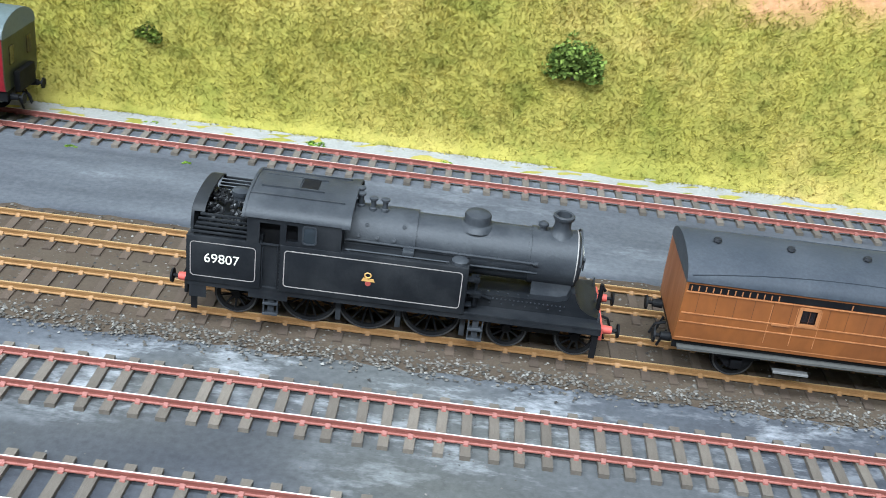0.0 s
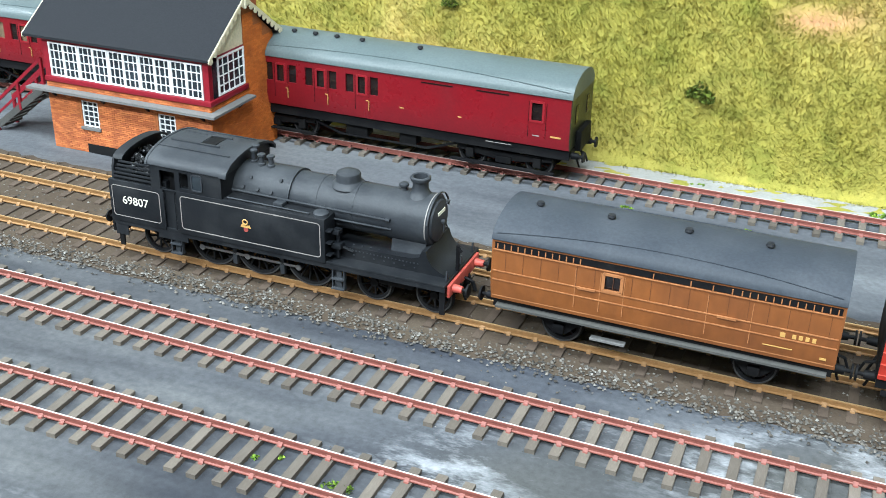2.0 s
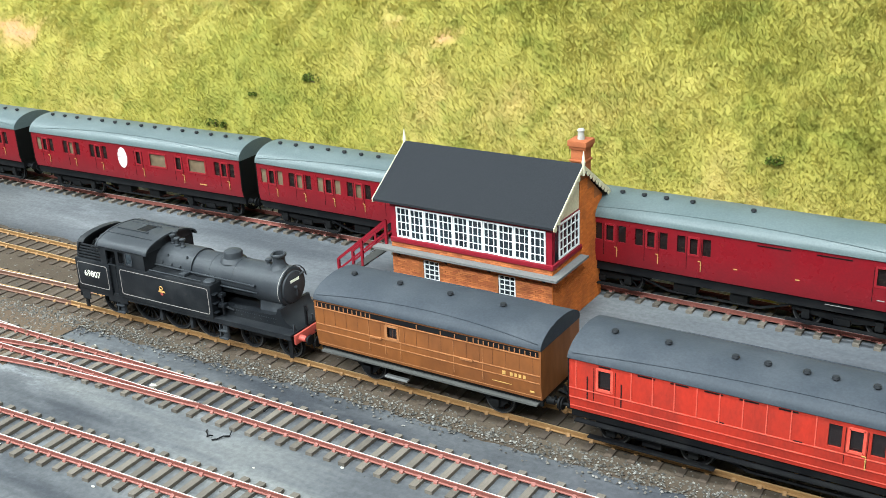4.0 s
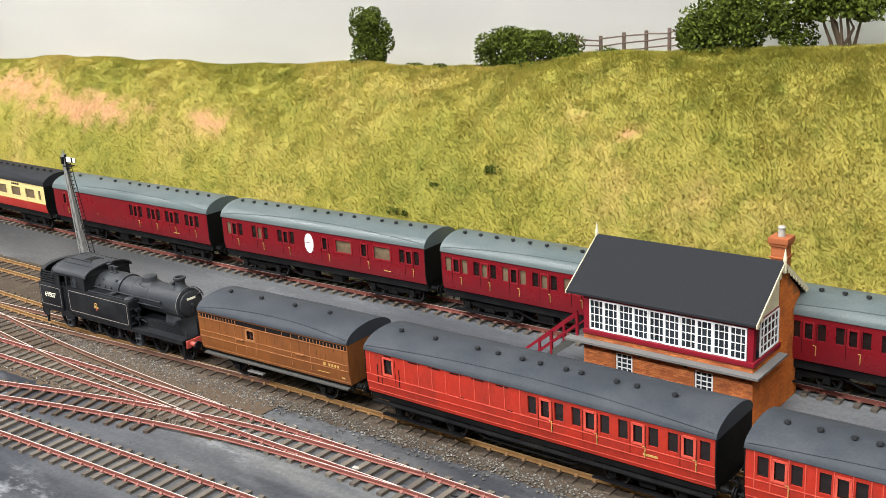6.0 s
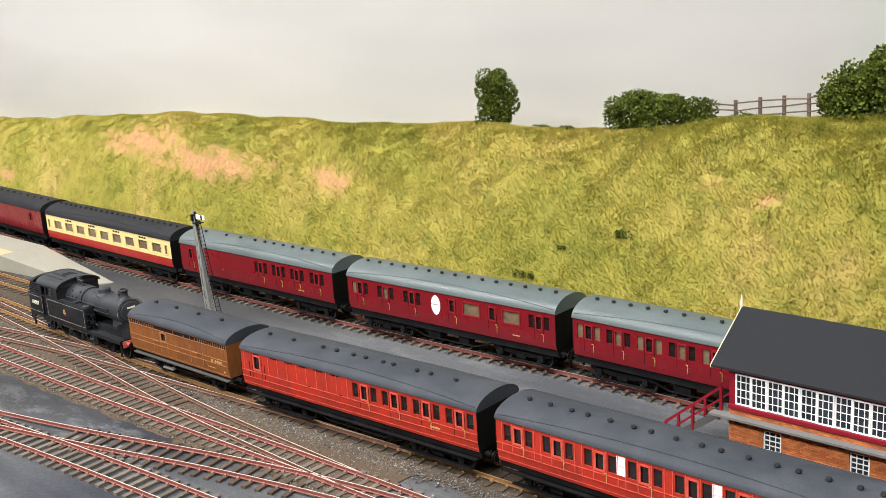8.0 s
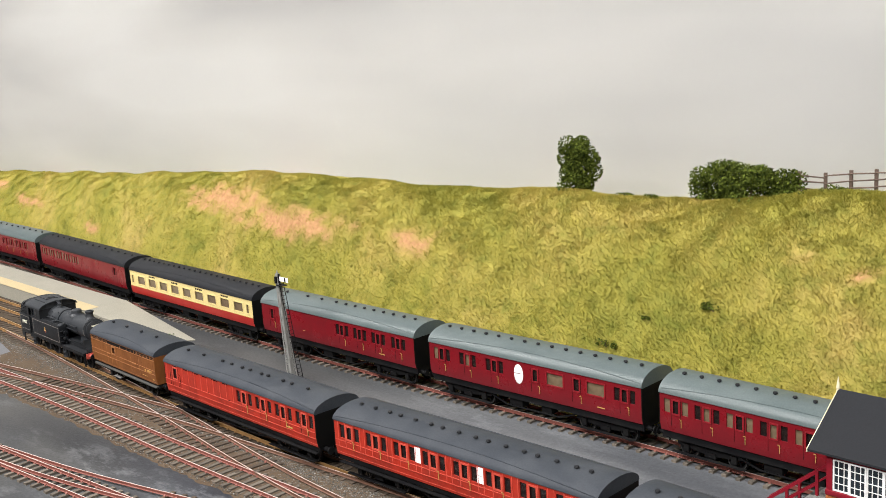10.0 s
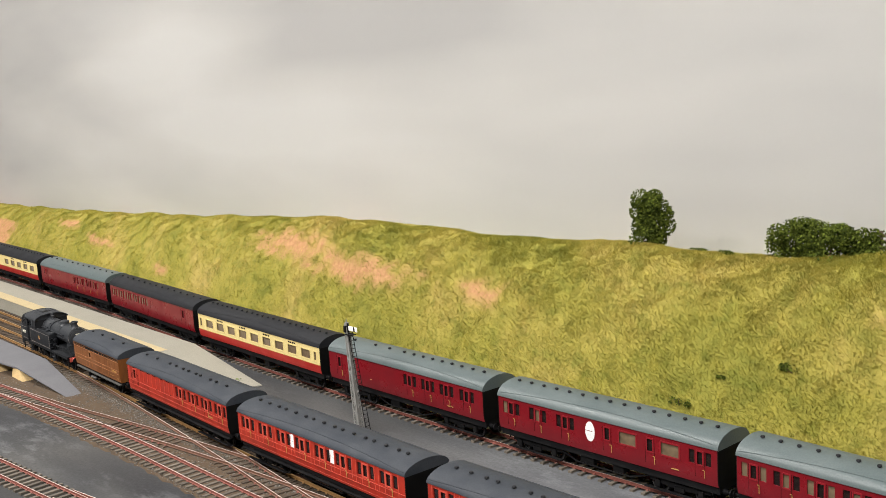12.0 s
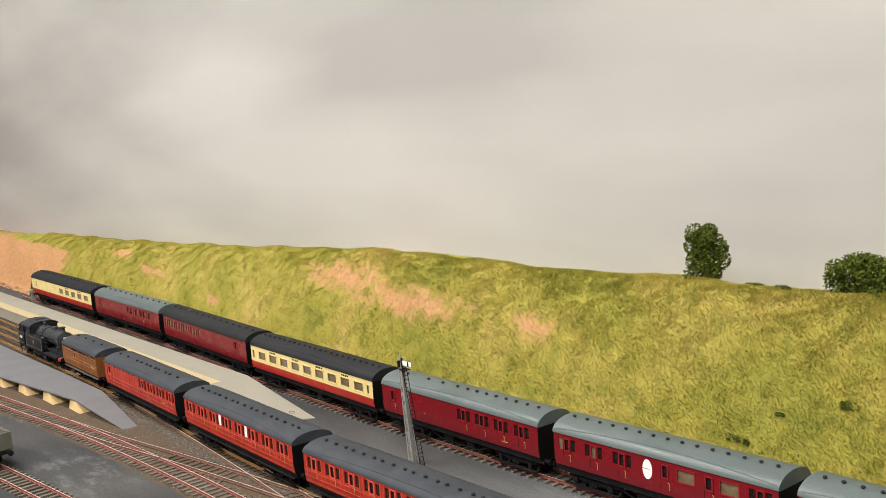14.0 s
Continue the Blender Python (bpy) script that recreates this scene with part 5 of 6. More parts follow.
c = coach("compartment_coach", "maroon compartment coach with grey-green roof", 18.2, windows=sum((trio(-7.9 + k * 2.24, 0.52, 0.66) for k in range(8)), []), handles=[-7.5 + k * 2.24 for k in range(8)], doors=[-8.25 + k * 2.24 for k in range(8)] + [-7.55 + k * 2.24 for k in range(8)],
          vents=14, pale_panes=range(0, 24, 2), **MAR)
stand(c, -48.0)

win = trio(-8.3, 0.5, 0.62) + trio(-5.65, 0.5, 0.62) + trio(-3.0, 0.5, 0.62) + [(0.8, 0.5, True), (2.55, 1.5, True), (4.4, 0.55, True), (6.0, 1.5, True)] + trio(8.3, 0.5, 0.62)
c = coach("composite_coach", "maroon coach with a white disc and grey-green roof", 19.2, windows=win, handles=(-7.95, -5.3, -2.65, 4.8, 1.2, 8.65), doors=(-8.66, -7.94, -6.0, -5.3, -3.36, -2.64, 0.44, 1.16, 4.04, 4.76, 7.94, 8.66), vents=15, marks=((6.4, 2.25, 0.6, 0.06, M_GOLD),), pale_panes=(0, 4, 10, 12), **MAR)
bm = cyl(bmesh.new(), (0, 0, 0), (0, -0.02, 0), 0.42, n=28)
for v in bm.verts:
    v.co.z *= 1.7
part("white_disc", bm, M_WHITE, c, "white oval notice", at=(-0.7, -1.80, 3.3))
part("notice_line", box(bmesh.new(), -1.12, -0.48, -1.83, -1.822, 3.33, 3.36), M_MAROON, c)
stand(c, -68.1)

c = coach("brake_coach", "maroon brake coach with grey-green roof", 20.3, windows=[(-8.6, 0.5, True)] + trio(1.3, 0.5, 0.62) + trio(3.6, 0.5, 0.62) + trio(5.9, 0.5, 0.62) + trio(8.3, 0.5, 0.62), handles=(-8.2, 1.7, 4.0, 6.3, 8.7), doors=(-9, -8.2, 0.9, 1.7, 3.2, 4.0, 5.5, 6.3, 7.9, 8.7), vents=[-8, -5, -3, -1, 0.3, 1.5, 2.7, 3.9, 5.1, 6.3, 7.6, 8.9],
          marks=((6.3, 2.25, 0.7, 0.06, M_GOLD), (-4, 2.6, 0.2, 0.05, M_GOLD)), **MAR)
stand(c, -89.5)


def cream_coach(x, L, label, lights, blank=False):
    c = coach("saloon_coach", label, L, M_CARMINE, M_ROOF_BLACK, lights, "vehicles of the standing train", gutter=4.25, upper=M_CREAM, vents=22, frame_mat=M_CREAM, z_win=(2.88, 3.80), pale_panes=range(40), end_mat=M_END)
    for i, (wx, w, _) in enumerate(lights):
        if w > 1 and i % 2 == 0:
            for k in range(4):
                part("vent_light", box(bmesh.new(), wx - 0.62 + k * 0.33, wx - 0.38 + k * 0.33, -1.812, -1.801, 3.92, 4.08), M_GLASS, c)
    stand(c, x)


cream_coach(-113.0, 24.0, "cream and carmine saloon coach with black roof", [(-11.4, 0.5, True)] + [(-9.45 + k * 2.38, 1.62, True) for k in range(9)] + [(11.2, 0.5, True)])
DARK = dict(MAR, roof_mat=M_ROOF_BLACK)
c = coach("brake_coach", "dark maroon brake coach with black roof", 24.2, windows=sum((trio(-10.6 + k * 2.3, 0.62, 0.7) for k in range(5)), []) + [(9.4, 0.6, True)], handles=(), doors=(0.4, 8.9, 9.9), vents=14, pale_panes=range(15), **DARK)
stand(c, -138.7)
c = coach("brake_coach", "maroon brake coach with grey roof", 23.0, windows=[(-9.6, 0.5, True)] + sum((trio(1.5 + k * 2.2, 0.5, 0.62) for k in range(4)), []), handles=(1.9, 4.1, 6.3, 8.5), doors=(-10.2, -9.0), vents=12, pale_panes=range(0, 13, 2), **MAR)
stand(c, -164.0)
cream_coach(-191.0, 27.6, "cream and carmine end coach with black roof", [(-11.6, 0.5, True)] + [(0.6 + k * 2.75, 1.8, True) for k in range(5)])


def buffer_stop():
    y, a = heading("rear", -208.5)
    t = thing("buffer_stop", "grey timber buffer stop at the track end", "buffer stop", at=(-208.5, y, 0))
    for s in (-0.85, 0.85):
        part("post", soft_box(bmesh.new(), -0.25, 0.25, s - 0.2, s + 0.2, -0.42, 1.7, 0.04), M_POST, t)
    part("beam", soft_box(bmesh.new(), 0.25, 0.6, -1.5, 1.5, 1.1, 1.6, 0.04), M_POST, t, "pale beam")


buffer_stop()


def wagon():
    x = -120.7
    y, a = heading("siding_b", x)
    w = thing("goods_wagon", "olive-grey open goods wagon in the siding", "wagon", at=(x, y, 0), turn=math.degrees(a))
    bm = bmesh.new()
    for s in (-1, 1):
        box(bm, -3.6, 3.6, min(s * 1.6, s * 1.45), max(s * 1.6, s * 1.45), 1.5, 3.0)
        box(bm, s * 3.6 - 0.08, s * 3.6 + 0.08, -1.6, 1.6, 1.5, 3.0)
    box(bm, -3.6, 3.6, -1.6, 1.6, 1.4, 1.55)
    part("body", bm, M_WAGON, w, "planked olive-grey body")
    bm = bmesh.new()
    for s in (-1, 1):
        for k in (-2.6, -0.9, 0.9, 2.6):
            soft_box(bm, k - 0.1, k + 0.1, s * 1.66 - 0.06, s * 1.66 + 0.06, 1.3, 3.0, 0.02)
    part("stanchions", bm, M_WAGON, w)
    part("solebar", box(bmesh.new(), -3.7, 3.7, -1.3, 1.3, 1.1, 1.4), M_FRAME, w)
    for k in (-2.0, 2.0):
        part("wheelset", wheelset(0.6, 8), [M_FRAME, M_STEEL], w, at=(k, 0, 0.6))
        part("axle_guard", prism(bmesh.new(), [(k - 0.7, 1.15), (k - 0.2, 0.45), (k + 0.2, 0.45), (k + 0.7, 1.15)], -1.25, -1.15, "y"), M_FRAME, w)
    buffers(w, 3.7, 1, 1.25, False)
    buffers(w, -3.7, -1, 1.25, False)


wagon()


# ---------------------------------------------------------------- signal box
def window_grid(parent, x0, x1, z0, z1, y, cols, rows, bar=0.045, frame_w=0.07):
    """A white sash facing -y at y, with its bars and dark panes."""
    w = hang(new("window"), parent)
    bm = bmesh.new()
    for a, b in ((x0, x0 + frame_w), (x1 - frame_w, x1)):
        box(bm, a, b, y - 0.06, y + 0.06, z0, z1)
    for a, b in ((z0, z0 + frame_w), (z1 - frame_w, z1)):
        box(bm, x0 + frame_w, x1 - frame_w, y - 0.055, y + 0.055, a, b)
    for i in range(1, cols):
        x = x0 + (x1 - x0) * i / cols
        box(bm, x - bar / 2, x + bar / 2, y - 0.045, y + 0.045, z0 + frame_w, z1 - frame_w)
    for i in range(1, rows):
        z = z0 + (z1 - z0) * i / rows
        box(bm, x0 + frame_w, x1 - frame_w, y - 0.04, y + 0.04, z - bar / 2, z + bar / 2)
    part("sash", bm, M_WHITE, w, "white glazing bars")
    part("pane", box(bmesh.new(), x0 + 0.02, x1 - 0.02, y - 0.008, y + 0.008, z0 + 0.02, z1 - 0.02), M_GLASS_BOX, w)
    return w


def brick_face(bm, u0, u1, z0, z1, put, skip=()):
    """Courses of bricks 3 mm by 1 mm on a wall; put turns (u, out, z) into a place."""
    bl, bh, j = 0.30, 0.10, 0.018
    r = 0
    z = z0
    while z + bh <= z1 + 1e-6:
        u = u0 - (bl / 2 if r % 2 else 0)
        while u < u1:
            a, b = max(u, u0), min(u + bl - j, u1)
            if b - a > 0.05 and not any(s[0] < b and a < s[1] and s[2] < z + bh and z < s[3] for s in skip):
                o = 0.022 + rng.uniform(-0.004, 0.006)
                c = [bm.verts.new(put(*q)) for q in ((a, 0, z), (b, 0, z), (b, 0, z + bh - j), (a, 0, z + bh - j), (a, o, z), (b, o, z), (b, o, z + bh - j), (a, o, z + bh - j))]
                for f in ((4, 5, 6, 7), (0, 1, 5, 4), (1, 2, 6, 5), (2, 3, 7, 6), (3, 0, 4, 7)):
                    bm.faces.new([c[i] for i in f])
            u += bl
        z += bh
        r += 1
    return bm


def island_brick(name, lo, hi):
    m = bpy.data.materials.new(name)
    m.use_nodes = True
    nt = m.node_tree
    g = nt.nodes.new("ShaderNodeNewGeometry")
    col = ramp(nt, g.outputs["Random Per Island"], [(0, lo), (0.5, tuple((a + b) / 2 for a, b in zip(lo, hi))), (1, hi)])
    stain = ramp(nt, noise_tex(nt, coords(nt), 70), [(0.35, (0.72, 0.72, 0.75)), (0.6, (1.05, 1.05, 1.05))])
    nt.links.new(mix(nt, 1.0, col, stain, "MULTIPLY"), nt.nodes["Principled BSDF"].inputs["Base Color"])
    nt.nodes["Principled BSDF"].inputs["Roughness"].default_value = 0.85
    return m


M_BRICK_FRONT = island_brick("bricks_front", (0.33, 0.088, 0.026), (0.56, 0.18, 0.05))
M_BRICK_GABLE = island_brick("bricks_gable", (0.47, 0.115, 0.010), (0.60, 0.165, 0.018))


def signal_box():
    X0, X1, Y0, Y1 = -43.35, -33.9, 8.39, 14.2
    b = thing("signal_box", "orange brick signal box with white windows and dark slate roof", "signal box")
    lower = [(-41.45, -40.45, 0.95, 2.3), (-36.95, -35.95, 0.95, 2.3)]
    # brick base with the two window openings through the front
    bm = bmesh.new()
    box(bm, X0, X1, Y0 + 0.3, Y1, -0.42, 3.05)
    for a, c in ((X0, -41.45), (-40.45, -36.95), (-35.95, X1)):
        box(bm, a, c, Y0, Y0 + 0.3, -0.42, 3.05)
    for a, c, z0, z1 in lower:
        box(bm, a, c, Y0, Y0 + 0.3, -0.42, z0)
        box(bm, a, c, Y0, Y0 + 0.3, z1, 3.05)
    base = part("brick_base", bm, M_MORTAR, b, "orange-brown brick walls")
    bm = brick_face(bmesh.new(), X0, X1, -0.40, 3.0, lambda u, o, z: (u, Y0 - o, z), lower)
    tagged(part("bricks", bm, M_BRICK_FRONT, base, smooth=0), kind="stuff")
    bm = brick_face(bmesh.new(), Y0, Y1, -0.40, 3.0, lambda u, o, z: (X1 + o, u, z))
    tagged(part("bricks", bm, M_BRICK_GABLE, base, smooth=0), kind="stuff")
    bm = brick_face(bmesh.new(), Y0, Y1, -0.40, 3.0, lambda u, o, z: (X0 - o, u, z))
    tagged(part("bricks", bm, M_BRICK_FRONT, base, smooth=0), kind="stuff")
    for a, c, z0, z1 in lower:
        window_grid(b, a + 0.02, c - 0.02, z0, z1, Y0 + 0.10, 3, 5, 0.05, 0.07)
        part("window_sill", box(bmesh.new(), a - 0.08, c + 0.08, Y0 - 0.10, Y0 + 0.05, z0 - 0.14, z0), M_LEDGE, b, "grey stone sill")
    # walkway ledge round the front and side, on brackets
    bm = bmesh.new()
    prism(bm, [(X0 - 0.9, Y0 - 0.56), (X1 + 0.5, Y0 - 0.56), (X1 + 0.5, Y0 + 3.2), (X1 + 0.03, Y0 + 3.2), (X1 + 0.03, Y0 - 0.03), (X0 - 0.9, Y0 - 0.03)], 2.66, 2.78, "z")
    part("walkway", bm, M_LEDGE, b, "weathered grey walkway ledge")
    for x in (-42.9, -40.0, -37.4, -34.3):
        part("bracket", prism(bmesh.new(), [(Y0 - 0.03, 2.3), (Y0 - 0.03, 2.66), (Y0 - 0.46, 2.66)], x - 0.05, x + 0.05), M_FRAME, b, "black bracket")
    part("bracket", prism(bmesh.new(), [(X1 + 0.03, 2.3), (X1 + 0.42, 2.66), (X1 + 0.03, 2.66)], Y0 + 2.3, Y0 + 2.4, "y"), M_FRAME, b, "black bracket")
    # upper storey: red sill, corner posts, sashes
    part("sill_band", soft_box(bmesh.new(), X0 - 0.03, X1 + 0.09, Y0 - 0.09, Y0 + 3.25, 3.06, 3.32, 0.03), M_BOXRED, b, "dark red sill band")
    part("head_band", box(bmesh.new(), X0, X1, Y0 + 0.0, Y0 + 3.2, 5.05, 5.30), M_BOXRED, b, "dark red head band")
    for x in (X0 + 0.16, X1 - 0.16):
        part("corner_post", box(bmesh.new(), x - 0.16, x + 0.16, Y0, Y0 + 0.3, 3.32, 5.05), M_BOXRED, b, "dark red corner post")
    part("back_wall", box(bmesh.new(), X0, X1, Y1 - 0.3, Y1, 3.05, 5.3), M_MORTAR, b, "brick back wall")
    part("end_wall", box(bmesh.new(), X0, X0 + 0.2, Y0 + 0.3, Y1 - 0.3, 3.3, 5.3), M_BOXRED, b, "dark red boarded end wall")
    part("inner_floor", box(bmesh.new(), X0 + 0.2, X1 - 0.3, Y0 + 0.5, Y1 - 0.3, 3.06, 3.2), M_FRAME, b, "dark floor inside")
    part("rodding_slot", box(bmesh.new(), -41.3, -38.8, Y0 - 0.04, Y0 + 0.02, -0.42, 0.06), M_FRAME, b, "dark slot for the point rods")
    part("lever_frame", box(bmesh.new(), -41.5, -36.0, Y0 + 1.2, Y0 + 1.8, 3.2, 3.9), M_FRAME, b, "dark lever frame inside")
    n, x0, x1 = 10, X0 + 0.34, X1 - 0.34
    for i in range(n):
        a = x0 + (x1 - x0) * i / n
        window_grid(b, a, a + (x1 - x0) / n, 3.34, 5.04, Y0 + (0.02 if i % 2 else 0.06), 3, 4, 0.038, 0.08)
    # gable: side sash, cream boarding above it, brick stack behind
    side = window_grid(b, 0, 2.3, 0, 1.85, 0, 5, 4, 0.05, 0.09)
    side.matrix_basis = pose((X1 - 0.02) * CM, (Y0 + 0.75) * CM, 3.36 * CM, 0, 0, 90)
    part("gable_post", box(bmesh.new(), X1 - 0.2, X1, Y0 + 0.3, Y0 + 0.72, 3.32, 5.3), M_GLASS_BOX, b, "dark glazed corner light")
    ridge_z, ridge_y, eave_z = 7.50, 11.45, 5.25
    bm = prism(bmesh.new(), [(Y0 + 0.1, 5.24), (ridge_y, ridge_z - 0.16), (ridge_y, 5.24)], X1 - 0.14, X1 - 0.02)
    part("gable_boards", bm, M_BARGE, b, "cream gable boarding")
    bm = prism(bmesh.new(), [(Y0 + 0.1, 5.26), (ridge_y, ridge_z - 0.16), (Y1 - 0.1, 5.26)], X0 + 0.02, X0 + 0.14)
    part("gable_boards", bm, M_BARGE, b, "cream gable boarding")
    bm = prism(bmesh.new(), [(Y0 + 3.1, 3.06), (Y1, 3.06), (Y1, 5.3), (ridge_y + 0.2, ridge_z - 0.25), (Y0 + 3.1, ridge_z - 0.25)], X1 - 0.3, X1 + 0.0)
    stack = part("brick_gable", bm, M_MORTAR, b, "orange brick gable")
    bm = brick_face(bmesh.new(), Y0 + 3.1, Y1, 3.0, 5.3, lambda u, o, z: (X1 + o, u, z))
    brick_face(bm, Y0 + 3.1, Y1 - 1.0, 5.3, 6.0, lambda u, o, z: (X1 + o, u, z))
    brick_face(bm, Y0 + 3.1, Y1 - 1.8, 6.0, 6.7, lambda u, o, z: (X1 + o, u, z))
    tagged(part("bricks", bm, M_BRICK_GABLE, stack, smooth=0), kind="stuff")
    # roof: two slopes with thickness
    front, rear, th = Y0 - 0.25, Y1 + 0.6, 0.12
    fz, rz = eave_z - 0.02, eave_z - 0.05
    bm = prism(bmesh.new(), [(front, fz), (ridge_y, ridge_z), (rear, rz), (rear, rz + th), (ridge_y, ridge_z + th + 0.03), (front, fz + th)], X0 - 0.92, X1 + 0.2)
    part("roof", bm, M_SLATE, b, "dark grey slate roof")
    # scalloped bargeboards and finials
    for x in (X1 + 0.2, X0 - 0.97):
        bm = bmesh.new()
        for y_e, z_e in ((front, fz), (rear, rz)):
            for k in range(9):
                u = (k + 0.5) / 9
                y, z = y_e + (ridge_y - y_e) * u, z_e + (ridge_z - z_e) * u
                cyl(bm, (x, y, z - 0.10), (x + 0.05, y, z - 0.10), 0.15, n=10)
            d = (ridge_z - z_e) / (ridge_y - y_e)
            prism(bm, [(y_e, z_e - 0.05), (ridge_y, ridge_z - 0.05), (ridge_y, ridge_z + 0.12), (y_e, z_e + 0.12)], x, x + 0.045)
        part("bargeboard", bm, M_BARGE, b, "cream scalloped bargeboard")
        bm = bmesh.new()
        cyl(bm, (x + 0.02, ridge_y, ridge_z - 0.45), (x + 0.02, ridge_y, ridge_z + 0.2), 0.09, n=8)
        cyl(bm, (x + 0.02, ridge_y, ridge_z + 0.2), (x + 0.02, ridge_y, ridge_z + 0.8), 0.11, 0.015, n=8)
        part("finial", bm, M_BARGE, b, "cream pointed finial")
    # chimney
    cx, cy = X1 - 0.45, 12.6
    bm = soft_box(bmesh.new(), cx - 0.38, cx + 0.38, cy - 0.38, cy + 0.38, 6.2, 8.35, 0.03)
    soft_box(bm, cx - 0.46, cx + 0.46, cy - 0.46, cy + 0.46, 8.10, 8.25, 0.02)
    soft_box(bm, cx - 0.52, cx + 0.52, cy - 0.52, cy + 0.52, 8.25, 8.55, 0.03)
    soft_box(bm, cx - 0.44, cx + 0.44, cy - 0.44, cy + 0.44, 7.45, 7.55, 0.02)
    ch = part("chimney", bm, M_BRICK, b, "orange brick chimney")
    bm = lathe(bmesh.new(), [(0.19, 8.55), (0.17, 8.75), (0.15, 8.95), (0.2, 8.98), (0.2, 9.02), (0.12, 9.1)], cx, cy, 14)
    part("chimney_pot", bm, M_POT, ch, "pale chimney pot")
    # stairs down the left end
    st = hang(new("stairs"), b, "grey steps with dark red handrails")
    bm = bmesh.new()
    for k in range(9):
        x, z = X0 - 0.9 - k * 0.36, 2.42 - k * 0.31
        box(bm, x - 0.36, x, 9.0, 10.3, z - 0.1, z)
    part("treads", bm, M_STEPGREY, st)
    for y in (8.98, 10.32):
        bm = prism(bmesh.new(), [(X0 - 0.9, 2.5), (X0 - 0.9, 2.1), (X0 - 4.3, -0.42), (X0 - 4.3, -0.02)], y - 0.04, y + 0.04, "y")
        part("stringer", bm, M_STEPGREY, st)
        bm = prism(bmesh.new(), [(X0 - 0.8, 3.95), (X0 - 0.8, 3.75), (X0 - 4.2, 0.95), (X0 - 4.2, 1.15)], y - 0.06, y + 0.06, "y")
        prism(bm, [(X0 - 0.8, 3.25), (X0 - 0.8, 3.12), (X0 - 4.2, 0.36), (X0 - 4.2, 0.5)], y - 0.04, y + 0.04, "y")
        for x, z in ((X0 - 4.2, 1.1), (X0 - 2.5, 2.5), (X0 - 0.8, 3.9)):
            box(bm, x - 0.07, x + 0.07, y - 0.07, y + 0.07, z - 1.55, z)
        part("handrail", bm, M_BOXRED, st, "dark red wooden handrail")
    part("landing", box(bmesh.new(), X0 - 0.92, X0, Y0 + 0.0, Y0 + 2.6, 2.42, 2.535), M_LEDGE, b, "grey landing")
    return b


signal_box()


# ---------------------------------------------------------------- signal post
def signal_post():
    s = thing("semaphore_signal", "grey tapered signal post with ladder and short white arm", "signal", at=(-91.0, 9.0, -0.42), turn=0)
    bm = bmesh.new()
    lean = -0.9
    for sx, sy in ((-1, -1), (1, -1), (1, 1), (-1, 1)):
        cyl(bm, (sx * 0.30, sy * 0.26, 0), (lean + sx * 0.14, sy * 0.13, 8.8), 0.055, 0.05, 6)
    n = 16
    for face in range(4):
        for k in range(n):
            def corner(c, u):
                sx, sy = ((-1, -1), (1, -1), (1, 1), (-1, 1))[c % 4]
                return (lean * u + sx * (0.30 - 0.16 * u), sy * (0.26 - 0.13 * u), 8.8 * u)
            a, b = (face, face + 1) if k % 2 else (face + 1, face)
            cyl(bm, corner(a, k / n), corner(b, (k + 1) / n), 0.03, n=5)
    part("lattice_post", bm, M_POST, s, "pale grey lattice post")
    part("core", prism(bmesh.new(), [(-0.26, 0), (0.26, 0), (lean + 0.11, 8.7), (lean - 0.11, 8.7)], -0.14, 0.14, "y"), M_POST, s)
    bm = bmesh.new()
    for dy in (-0.2, 0.2):
        cyl(bm, (1.25, dy, 0), (lean + 0.45, dy, 8.3), 0.035, n=6)
    for k in range(26):
        u = (k + 0.5) / 26
        x, z = 1.25 + (lean + 0.45 - 1.25) * u, 8.3 * u
        cyl(bm, (x, -0.2, z), (x, 0.2, z), 0.025, n=5)
    part("ladder", bm, M_FRAME, s, "black iron ladder")
    arm = part("arm", soft_box(bmesh.new(), lean + 0.2, lean + 1.5, -0.06, 0.0, 8.35, 8.75, 0.02), M_WHITE, s, "white signal arm with black stripe")
    part("stripe", box(bmesh.new(), lean + 1.0, lean + 1.2, -0.07, -0.06, 8.36, 8.74), M_FRAME, arm, "black stripe")
    bm = bmesh.new()
    soft_box(bm, lean - 0.05, lean + 0.2, -0.32, -0.1, 8.2, 8.75, 0.03)
    cyl(bm, (lean + 0.25, -0.05, 8.2), (lean + 0.25, -0.05, 8.95), 0.09, n=8)
    part("lamp", bm, M_FRAME, s, "black lamp case")
    bm = cyl(bmesh.new(), (lean, 0, 8.75), (lean, 0, 8.95), 0.2, 0.2, 10)
    cyl(bm, (lean, 0, 8.95), (lean, 0, 9.3), 0.08, 0.01, 8)
    part("cap", bm, M_POST, s)
    part("platform_bracket", box(bmesh.new(), lean + 0.1, lean + 0.9, -0.3, 0.3, 8.0, 8.06), M_FRAME, s)


signal_post()


